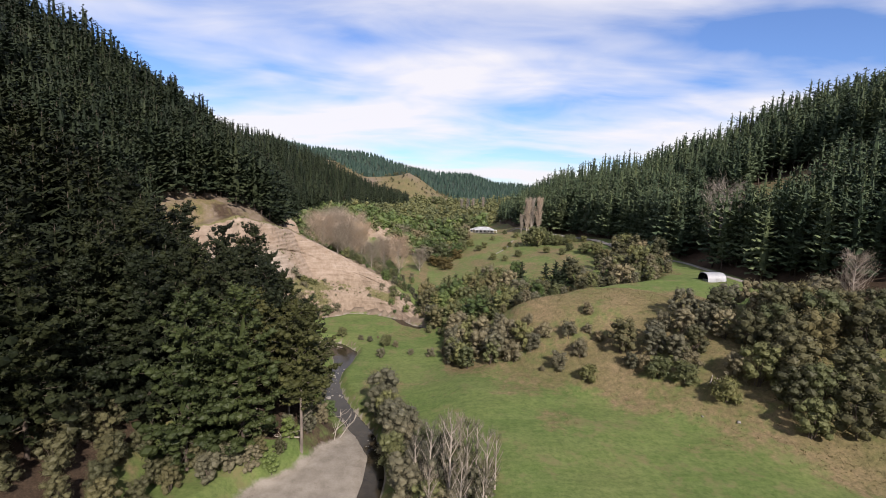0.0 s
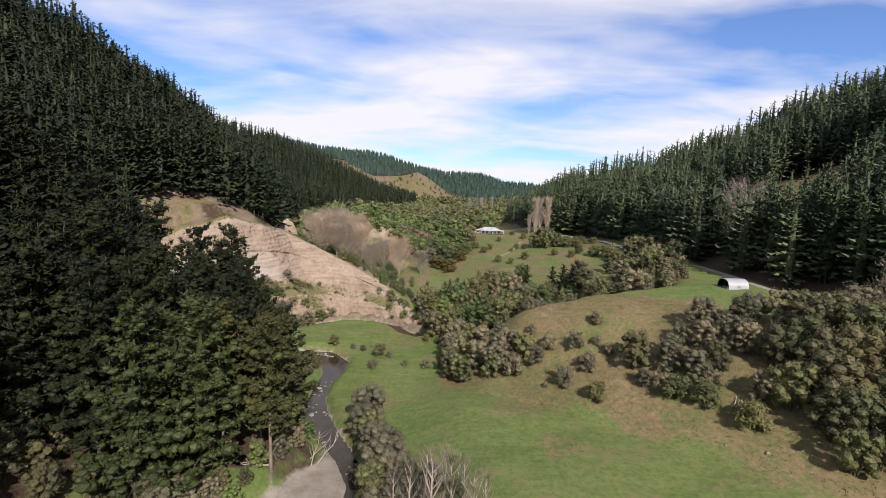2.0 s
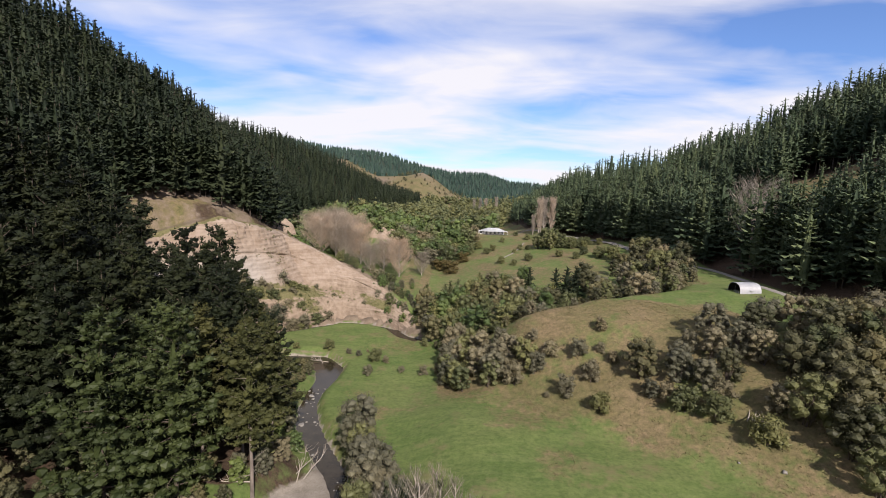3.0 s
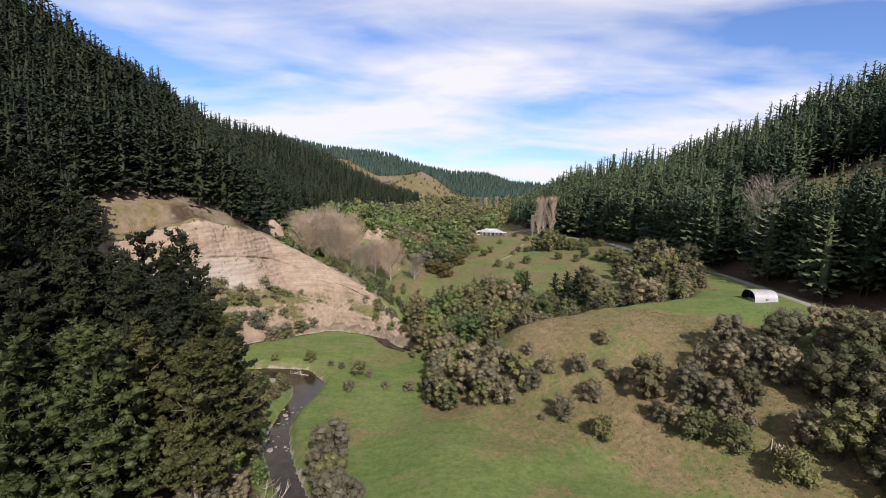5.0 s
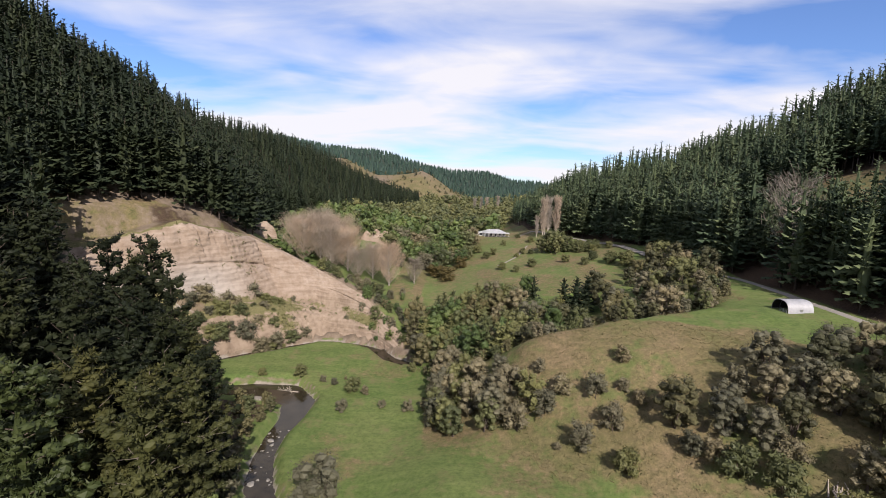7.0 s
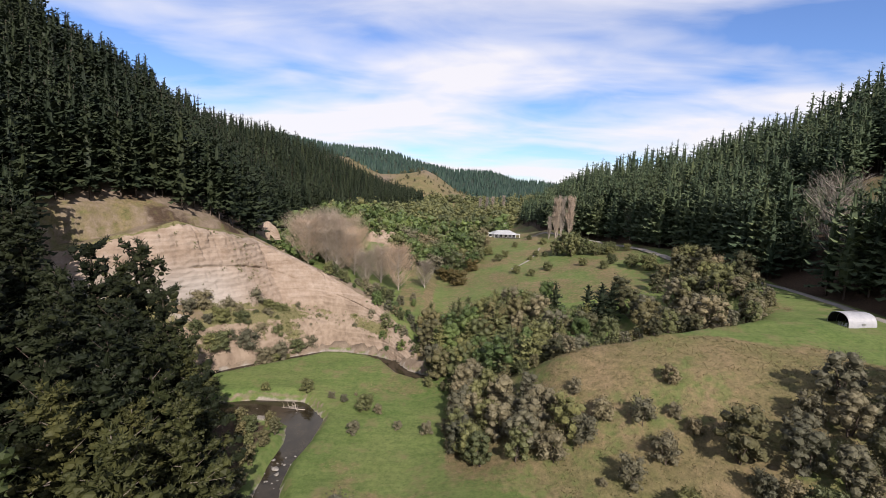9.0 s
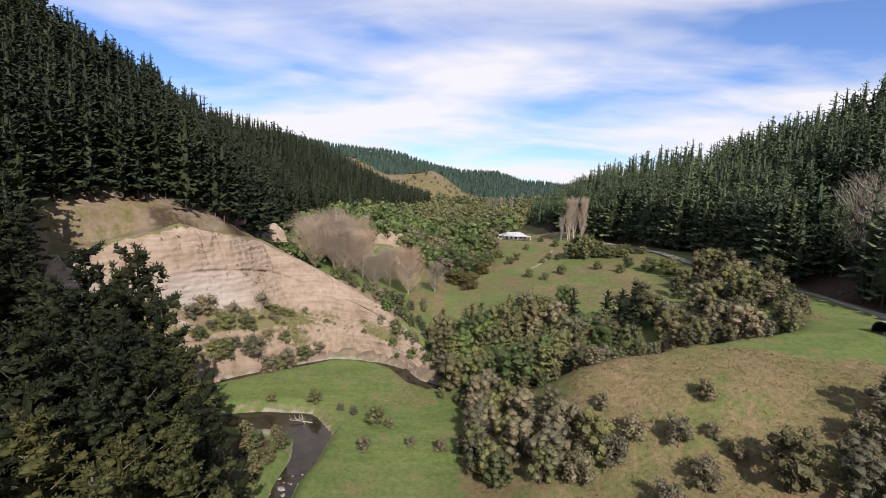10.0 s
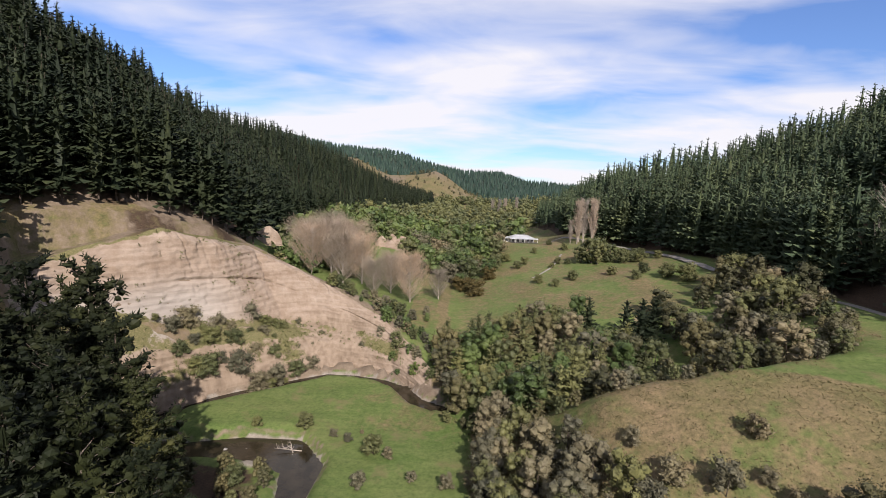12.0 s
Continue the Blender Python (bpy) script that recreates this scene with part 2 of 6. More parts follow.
def bump(nodes, links, shader, source, strength, distance):
    n = nodes.new("ShaderNodeBump")
    n.inputs["Strength"].default_value, n.inputs["Distance"].default_value = strength, distance
    links.new(source, n.inputs["Height"])
    links.new(n.outputs[0], shader.inputs["Normal"])


def attribute(nodes, name):
    n = nodes.new("ShaderNodeAttribute")
    n.attribute_name = name
    return n.outputs["Fac"]


def leaf_material(name, dark, mid, light, shine=0.25, through_light=0.25, patch=0.35):
    """Foliage: colour varies from clump to clump and from plant to plant."""
    m, nodes, links, shader = graph(name)
    geo, info = nodes.new("ShaderNodeNewGeometry"), nodes.new("ShaderNodeObjectInfo")
    tone = ramp(nodes, links, geo.outputs["Random Per Island"], [(0.0, dark), (0.55, mid), (1.0, light)])
    clump, plant = tex(nodes, links, 0.75, 3.0), tex(nodes, links, 0.09, 2.0)
    tone = blend(nodes, links, 0.78, tone, ramp(nodes, links, clump, [(0.3, dark), (0.5, mid), (0.72, light)]))
    tone = blend(nodes, links, patch, tone, ramp(nodes, links, plant, [(0.3, dark), (0.5, mid), (0.7, light)]))
    own = nodes.new("ShaderNodeMath")
    own.operation = "ADD"
    links.new(info.outputs["Random"], own.inputs[0])
    links.new(attribute(nodes, "plant"), own.inputs[1])
    turn = nodes.new("ShaderNodeMath")
    turn.operation = "FRACT"
    links.new(own.outputs[0], turn.inputs[0])
    each = ramp(nodes, links, turn.outputs[0], [(0.0, (0.5, 0.56, 0.56)), (0.35, (0.8, 0.84, 0.82)), (0.65, (1.02, 1.0, 0.95)), (0.9, (1.16, 1.12, 1.0)), (1.0, (1.18, 1.08, 0.95))])
    tone = blend(nodes, links, 1.0, tone, each, "MULTIPLY")
    links.new(tone, shader.inputs["Base Color"])
    shader.inputs["Roughness"].default_value = 0.6
    shader.inputs["Specular IOR Level"].default_value = shine
    glow, mix, out = nodes.new("ShaderNodeBsdfTranslucent"), nodes.new("ShaderNodeMixShader"), nodes["Material Output"]
    links.new(tone, glow.inputs[0])
    mix.inputs[0].default_value = through_light
    links.new(shader.outputs[0], mix.inputs[1])
    links.new(glow.outputs[0], mix.inputs[2])
    links.new(mix.outputs[0], out.inputs[0])
    return m


def plain_material(name, a, b, scale=3.0, rough=0.8, relief=0.3, stretch=(1, 1, 1), metal=0.0, depth=0.03):
    m, nodes, links, shader = graph(name)
    n = tex(nodes, links, scale, 5.0, 0.6, stretch)
    wide = tex(nodes, links, scale * 0.13, 3.0)
    tone = ramp(nodes, links, n, [(0.3, a), (0.7, b)])
    tone = blend(nodes, links, 0.35, tone, ramp(nodes, links, wide, [(0.35, a), (0.65, b)]))
    links.new(tone, shader.inputs["Base Color"])
    shader.inputs["Roughness"].default_value, shader.inputs["Metallic"].default_value = rough, metal
    bump(nodes, links, shader, n, relief, depth)
    return m


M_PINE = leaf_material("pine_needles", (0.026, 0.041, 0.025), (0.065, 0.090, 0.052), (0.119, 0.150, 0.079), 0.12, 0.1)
# Far-range needles: blue-green and lifted, with distance haze in the colour.
M_PINE_HAZE = leaf_material("haze_needles", (0.016, 0.034, 0.028), (0.026, 0.052, 0.042), (0.042, 0.074, 0.056), 0.2, 0.12)
# Stream stand's needles: the shade among close crowns is in this dark colour.
M_PINE_SHADE = leaf_material("shade_needles", (0.0051, 0.0076, 0.0043), (0.0136, 0.0179, 0.0085), (0.0306, 0.0357, 0.0153), 0.12, 0.04)
# West slope: the east needles at about a third, shade put into the colour.
M_PINE_WEST_SHADE = leaf_material("west_shade_needles", (0.0086, 0.0140, 0.0086), (0.0203, 0.0289, 0.0164), (0.0406, 0.0515, 0.0265), 0.12, 0.06)
M_PINE_OLIVE = leaf_material("olive_needles", (0.0101, 0.0130, 0.0058), (0.0317, 0.0360, 0.0137), (0.0634, 0.0677, 0.0266), 0.12, 0.05)
M_PINE_BRIGHT = leaf_material("fresh_needles", (0.0123, 0.0189, 0.0062), (0.0371, 0.0483, 0.0151), (0.0701, 0.0824, 0.0269), 0.2, 0.08)
M_SCRUB = leaf_material("scrub_leaves", (0.0754, 0.0674, 0.0438), (0.1211, 0.1095, 0.0712), (0.1721, 0.1559, 0.1019), 0.2, 0.1)
M_SCRUB_GREEN = leaf_material("green_scrub_leaves", (0.0564, 0.0605, 0.0258), (0.0941, 0.0997, 0.0426), (0.1352, 0.1445, 0.0616), 0.25, 0.1)
M_SCRUB_DARK = leaf_material("dark_scrub_leaves", (0.0459, 0.0425, 0.0213), (0.0761, 0.0713, 0.0363), (0.1142, 0.1075, 0.0550), 0.2, 0.05)
M_BUSH = leaf_material("broad_leaves", (0.0431, 0.0605, 0.0184), (0.0737, 0.1037, 0.0313), (0.1111, 0.1555, 0.0475), 0.3, 0.1)
M_GREY_LEAF = leaf_material("grey_green_leaves", (0.055, 0.066, 0.047), (0.095, 0.106, 0.078), (0.157, 0.165, 0.134), 0.25, 0.2)
M_OCHRE = leaf_material("ochre_leaves", (0.059, 0.046, 0.017), (0.109, 0.08, 0.029), (0.168, 0.126, 0.05), 0.2, 0.25)
M_TWIG = leaf_material("bare_twigs", (0.168, 0.126, 0.097), (0.286, 0.223, 0.176), (0.42, 0.344, 0.286), 0.15, 0.0)
M_TWIG_GREY = leaf_material("grey_twigs", (0.143, 0.113, 0.097), (0.252, 0.21, 0.181), (0.386, 0.336, 0.294), 0.15, 0.0)
M_ALDER = leaf_material("alder_twigs", (0.11, 0.092, 0.072), (0.2, 0.17, 0.135), (0.31, 0.27, 0.22), 0.15, 0.0)
M_BARK = plain_material("pine_bark", (0.025, 0.018, 0.014), (0.1, 0.075, 0.058), 3.0, 0.9, 0.6, (1, 1, 0.25), 0.0, 0.05)
M_GREY_BARK = plain_material("grey_bark", (0.07, 0.056, 0.046), (0.19, 0.16, 0.135), 3.0, 0.9, 0.6, (1, 1, 0.25), 0.0, 0.05)
M_PALE_BARK = plain_material("pale_bark", (0.168, 0.139, 0.113), (0.353, 0.311, 0.269), 4.0, 0.85, 0.4, (1, 1, 0.3), 0.0, 0.03)


def land_material():
    """Ground: meadow, rough pasture, bare earth, shingle and forest floor, which also paints shade beside the road,
    told apart by the land's own cover.
    """
    m, nodes, links, shader = graph("land")
    fine, mid, wide = tex(nodes, links, 2.6, 6.0, 0.7), tex(nodes, links, 0.42, 5.0, 0.6), tex(nodes, links, 0.05, 4.0, 0.55)
    rake = tex(nodes, links, 0.5, 3.0, 0.5, (0.25, 1.4, 1.0))
    lush = ramp(nodes, links, mid, [(0.3, (0.061, 0.089, 0.025)), (0.55, (0.086, 0.121, 0.032)), (0.75, (0.121, 0.145, 0.049))])
    lush = blend(nodes, links, 0.45, lush, ramp(nodes, links, wide, [(0.35, (0.065, 0.104, 0.027)), (0.65, (0.128, 0.139, 0.052))]))
    lush = blend(nodes, links, 0.25, lush, ramp(nodes, links, rake, [(0.35, (0.050, 0.086, 0.023)), (0.7, (0.128, 0.145, 0.061))]))
    dry = ramp(nodes, links, mid, [(0.28, (0.060, 0.067, 0.025)), (0.42, (0.099, 0.089, 0.039)), (0.58, (0.142, 0.110, 0.061)), (0.78, (0.185, 0.135, 0.083))])
    dry = blend(nodes, links, 0.4, dry, ramp(nodes, links, fine, [(0.3, (0.048, 0.051, 0.020)), (0.7, (0.190, 0.143, 0.081))]))
    dry = blend(nodes, links, 0.35, dry, ramp(nodes, links, wide, [(0.38, (0.078, 0.091, 0.030)), (0.5, (0.129, 0.107, 0.052)), (0.66, (0.181, 0.129, 0.079))]))
    earth = ramp(nodes, links, mid, [(0.3, (0.102, 0.076, 0.053)), (0.6, (0.163, 0.128, 0.095)), (0.8, (0.203, 0.167, 0.130))])
    earth = blend(nodes, links, 0.3, earth, ramp(nodes, links, fine, [(0.3, (0.082, 0.059, 0.041)), (0.7, (0.212, 0.175, 0.134))]))
    stones = ramp(nodes, links, tex(nodes, links, 5.0, 3.0, 0.7), [(0.3, (0.1, 0.087, 0.07)), (0.5, (0.2, 0.178, 0.15)), (0.75, (0.31, 0.28, 0.24))])
    stones = blend(nodes, links, 0.5, stones, ramp(nodes, links, mid, [(0.35, (0.12, 0.102, 0.08)), (0.65, (0.25, 0.225, 0.19))]))
    litter_shade = ramp(nodes, links, fine, [(0.3, (0.023, 0.017, 0.012)), (0.6, (0.062, 0.042, 0.028)), (0.8, (0.109, 0.077, 0.051))])
    # Far woods, tinted slightly blue to carry the haze.
    woods = ramp(nodes, links, mid, [(0.3, (0.017, 0.028, 0.022)), (0.7, (0.035, 0.048, 0.035))])

    def edge(name):
        """The cover's share with a ragged edge."""
        n = nodes.new("ShaderNodeMath")
        n.operation = "MULTIPLY_ADD"
        links.new(mid, n.inputs[0])
        n.inputs[1].default_value = 0.9
        n.inputs[2].default_value = -0.45
        s = nodes.new("ShaderNodeMath")
        s.operation = "ADD"
        links.new(attribute(nodes, name), s.inputs[0])
        links.new(n.outputs[0], s.inputs[1])
        return grey(nodes, links, s.outputs[0], 0.35, 0.65)

    tuft, clod = tex(nodes, links, 1.1, 8.0, 0.75), tex(nodes, links, 0.16, 6.0, 0.65)
    lush = blend(nodes, links, 1.0, lush, ramp(nodes, links, tuft, [(0.3, (0.62, 0.68, 0.6)), (0.5, (1, 1, 1)), (0.7, (1.32, 1.24, 1.3))]), "MULTIPLY")
    lush = blend(nodes, links, grey(nodes, links, clod, 0.55, 0.72), lush, (0.135, 0.118, 0.058))
    dry = blend(nodes, links, 1.0, dry, ramp(nodes, links, tuft, [(0.3, (0.55, 0.6, 0.55)), (0.5, (1, 1, 1)), (0.7, (1.4, 1.35, 1.35))]), "MULTIPLY")
    tone = lush
    for name, cover in (("dry", dry), ("litter_shade", litter_shade), ("woods", woods), ("earth", earth), ("shingle", stones)):
        tone = blend(nodes, links, edge(name), tone, cover)
    links.new(tone, shader.inputs["Base Color"])
    shader.inputs["Roughness"].default_value = 0.92
    shader.inputs["Specular IOR Level"].default_value = 0.15
    bump(nodes, links, shader, blend(nodes, links, 0.5, fine, mid), 0.6, 0.35)
    return m


M_LAND = land_material()

# ---- building tools ----
def raw_mesh(name, verts, quads, material, smooth_faces=False):
    """A mesh from arrays of corners and of faces, all with the same number of corners."""
    me = bpy.data.meshes.new(name)
    verts, quads = np.asarray(verts, np.float32), np.asarray(quads, np.int32)
    me.vertices.add(len(verts))
    me.vertices.foreach_set("co", verts.ravel())
    me.loops.add(quads.size)
    me.loops.foreach_set("vertex_index", quads.ravel())
    me.polygons.add(len(quads))
    me.polygons.foreach_set("loop_start", np.arange(len(quads), dtype=np.int32) * quads.shape[1])
    me.polygons.foreach_set("use_smooth", np.full(len(quads), smooth_faces))
    me.update(calc_edges=True)
    me.materials.append(material)
    return me


def crown_mesh(arrays, material):
    """Joined crowns; each plant keeps a tone of its own."""
    verts, faces, tones = arrays
    me = raw_mesh("crowns", verts, faces, material)
    me.attributes.new("plant", "FLOAT", "FACE").data.foreach_set("value", tones.astype(np.float32))
    return me


def part(name, bm, material, parent, label=""):
    """Links a bmesh, or a mesh, as one part under a thing or a part."""
    if isinstance(bm, bmesh.types.BMesh):
        me = bpy.data.meshes.new(name)
        bm.to_mesh(me)
        bm.free()
        me.materials.append(material)
    else:
        me = bm
    ob = new(name, me)
    ob.parent = parent
    return tagged(ob, label) if label else ob


def empty(name, m=None):
    ob = new(name)
    ob.empty_display_size = 0.5
    if m is not None:
        ob.matrix_basis = m
    return ob


def ground_z(x, y):
    return float(height(np.array([x]), np.array([y]))[0])


def tube(points, radii, sides=6):
    """Corners and faces of a round, tapering limb through the points."""
    points, radii = np.asarray(points, float), np.asarray(radii, float)
    ahead = np.gradient(points, axis=0)
    ahead /= np.linalg.norm(ahead, axis=1, keepdims=True) + 1e-9
    ref = np.where(np.abs(ahead[:, 2:3]) > 0.9, [[1.0, 0, 0]], [[0, 0, 1.0]])
    a = np.cross(ahead, ref)
    a /= np.linalg.norm(a, axis=1, keepdims=True) + 1e-9
    b = np.cross(ahead, a)
    ang = np.arange(sides) * 2 * np.pi / sides
    ring = points[:, None] + radii[:, None, None] * (np.cos(ang)[None, :, None] * a[:, None] + np.sin(ang)[None, :, None] * b[:, None])
    n = len(points)
    i, j = np.meshgrid(np.arange(n - 1), np.arange(sides), indexing="ij")
    k = (j + 1) % sides
    quads = np.stack([i * sides + j, i * sides + k, (i + 1) * sides + k, (i + 1) * sides + j], -1).reshape(-1, 4)
    return ring.reshape(-1, 3), quads


def join(pieces):
    verts, quads, at = [], [], 0
    for v, q in pieces:
        verts.append(v)
        quads.append(np.asarray(q) + at)
        at += len(v)
    return np.concatenate(verts), np.concatenate(quads)


def unit(v):
    return v / (np.linalg.norm(v, axis=-1, keepdims=True) + 1e-9)


def sprays(rng, at, ahead, length, width, droop=0.0, face=None):
    """Leafy sprays: a tapering blade at each place, along its own direction, turned at random or towards a given side."""
    n = len(at)
    ahead = unit(ahead)
    side = unit(np.cross(ahead, unit(rng.normal(size=(n, 3))) if face is None else unit(face)))
    length, width = length * rng.uniform(0.6, 1.4, (n, 1)), width * rng.uniform(0.6, 1.4, (n, 1))
    tip = at + ahead * length - np.array([[0, 0, 1.0]]) * droop * length + side * width * rng.uniform(-0.5, 0.5, (n, 1))
    verts = np.stack([at - side * width * 0.5, tip, at + side * width * 0.5 + ahead * length * 0.15], 1).reshape(-1, 3)
    return verts, np.arange(n * 3).reshape(-1, 3)


GOLD = 1.618
KNOB = unit(np.array([(-1, GOLD, 0), (1, GOLD, 0), (-1, -GOLD, 0), (1, -GOLD, 0), (0, -1, GOLD), (0, 1, GOLD), (0, -1, -GOLD), (0, 1, -GOLD), (GOLD, 0, -1), (GOLD, 0, 1), (-GOLD, 0, -1), (-GOLD, 0, 1)], float))
KNOB_FACES = np.array([(0, 11, 5), (0, 5, 1), (0, 1, 7), (0, 7, 10), (0, 10, 11), (1, 5, 9), (5, 11, 4), (11, 10, 2), (10, 7, 6), (7, 1, 8), (3, 9, 4), (3, 4, 2), (3, 2, 6), (3, 6, 8), (3, 8, 9), (4, 9, 5), (2, 4, 11), (6, 2, 10), (8, 6, 7), (9, 8, 1)])


def sprig(rng, root, way, long, wide):
    """A small branch end full of needles, folded along its middle."""
    flat = unit(np.cross(way, np.array([0, 0, 1.0])))
    j = rng.uniform(0.75, 1.25, 4)
    low = np.array([0, 0, 0.28 * wide])
    return np.array([root, root + way * long * 0.55 * j[0] + flat * wide * 0.5 * j[1] - low, root + way * long + np.array([0, 0, 0.1 * long]), root + way * long * 0.55 * j[2] - flat * wide * 0.5 * j[3] - low]), np.array([(0, 1, 2), (0, 2, 3)])


def crown_heart(rng, axis, bare, reach, levels=5, sides=7):
    """The close, shaded inside of a conifer's crown: a ragged cone round the trunk."""
    rings = []
    for share in np.linspace(0.02, 0.97, levels):
        u = bare + (0.96 - bare) * share
        a = np.arange(sides) * 6.283 / sides + rng.uniform(0, 6.28)
        r = reach * ((1 - share) ** 0.75 * min(1.0, 0.75 + 1.6 * share) + 0.06) * rng.uniform(0.6, 1.35, sides)
        rings.append(axis(np.array([u]))[0] + np.stack([np.cos(a) * r, np.sin(a) * r, rng.normal(0, 0.5, sides)], 1))
    ids = np.arange(levels * sides).reshape(levels, sides)
    a, b, c, d = ids[:-1], np.roll(ids, -1, 1)[:-1], np.roll(ids, -1, 1)[1:], ids[1:]
    return np.concatenate(rings), np.concatenate([np.stack([a, b, c], -1).reshape(-1, 3), np.stack([a, c, d], -1).reshape(-1, 3)])


def pine_arrays(rng, tall, whorls, limbs, twigs, needles, spread, bare, tuft, wild=0.3, limb_wood=True, rings=9, sides=7, taper=0.8, blade=0.5, broad=0.5, thick=0.0095, heart=0.4):
    """A pine: a tapering trunk and whorls of layered boughs, each with side branches and tufts of needles towards its end."""
    bend = rng.normal(0, 0.012, 2) * tall

    def axis(u):
        return np.stack([bend[0] * u * u, bend[1] * u * u, tall * u], -1)

    steps = np.linspace(-0.03, 0.985, rings)
    trunk = [tube(axis(steps), thick * tall * (1.02 - steps) ** 0.8 + 0.03, sides)]
    places, ways, faces, boughs = [], [], [], []
    turn = rng.uniform(0, 6.28)
    for w in range(whorls):
        share = min(1.0, max(0.0, (w + rng.uniform(-0.25, 0.25)) / (whorls - 0.6)))
        u = bare + (0.975 - bare) * share
        reach = spread * ((1 - share) ** taper * min(1.0, 0.7 + 1.6 * share) + 0.11)
        count = max(3, int(round(limbs * (0.6 + 0.4 * (1 - share)))))
        for k in range(count):
            turn += 6.283 / count + rng.normal(0, 0.25)
            root = axis(np.array([min(0.985, u + rng.normal(0, 0.45) / tall)]))[0]
            long = reach * rng.uniform(1 - wild, 1 + wild)
            rise = -0.32 + 0.7 * share + rng.normal(0, 0.12)
            way = unit(np.array([math.cos(turn), math.sin(turn), rise]))
            flat = np.array([-math.sin(turn), math.cos(turn), 0.0])
            bow = rng.uniform(0.08, 0.25) * long
            if limb_wood and long > 1.2:
                s = np.linspace(0, 0.8, 3)[:, None]
                trunk.append(tube(root + way * long * s + np.array([[0, 0, bow]]) * s * s, [0.04 + 0.01 * long, 0.03, 0.015], 3))
            for q in range(twigs):
                at = (q + rng.uniform(0.1, 0.7)) / (twigs + 0.25)
                lean = rng.uniform(0.25, 0.95) * (1 if (q + k) % 2 else -1) * (1.0 - 0.55 * at)
                sway = unit(way + flat * lean + np.array([0, 0, rng.uniform(-0.1, 0.3)]))
                boughs.append(sprig(rng, root + way * long * at + np.array([0, 0, bow * at * at]), sway, long * rng.uniform(0.38, 0.62) + 0.25, broad * long + 0.3))
            if needles:
                s = rng.uniform(0.45, 1.05, needles)
                at = root + way * long * s[:, None] + np.array([[0, 0, bow]]) * (s * s)[:, None] + flat * (rng.normal(0, 0.2, needles) * long)[:, None]
                places.append(at)
                ways.append(way * 0.7 + rng.normal(0, 0.5, (needles, 3)) + np.array([[0, 0, 0.4]]))
                faces.append(np.array([[way[0] * 0.5, way[1] * 0.5, 0.8]]) + rng.normal(0, 0.35, (needles, 3)))
    boughs.append(crown_heart(rng, axis, bare, spread * heart))
    top = axis(np.linspace(0.9, 0.975, 5))
    places.append(top + rng.normal(0, 0.1, (5, 3)))
    ways.append(np.array([[0, 0, 1.0]]) + rng.normal(0, 0.35, (5, 3)))
    faces.append(rng.normal(0, 1, (5, 3)))
    return join(trunk), join(boughs + [sprays(rng, np.concatenate(places), np.concatenate(ways), tuft, tuft * blade, 0.04, np.concatenate(faces))])


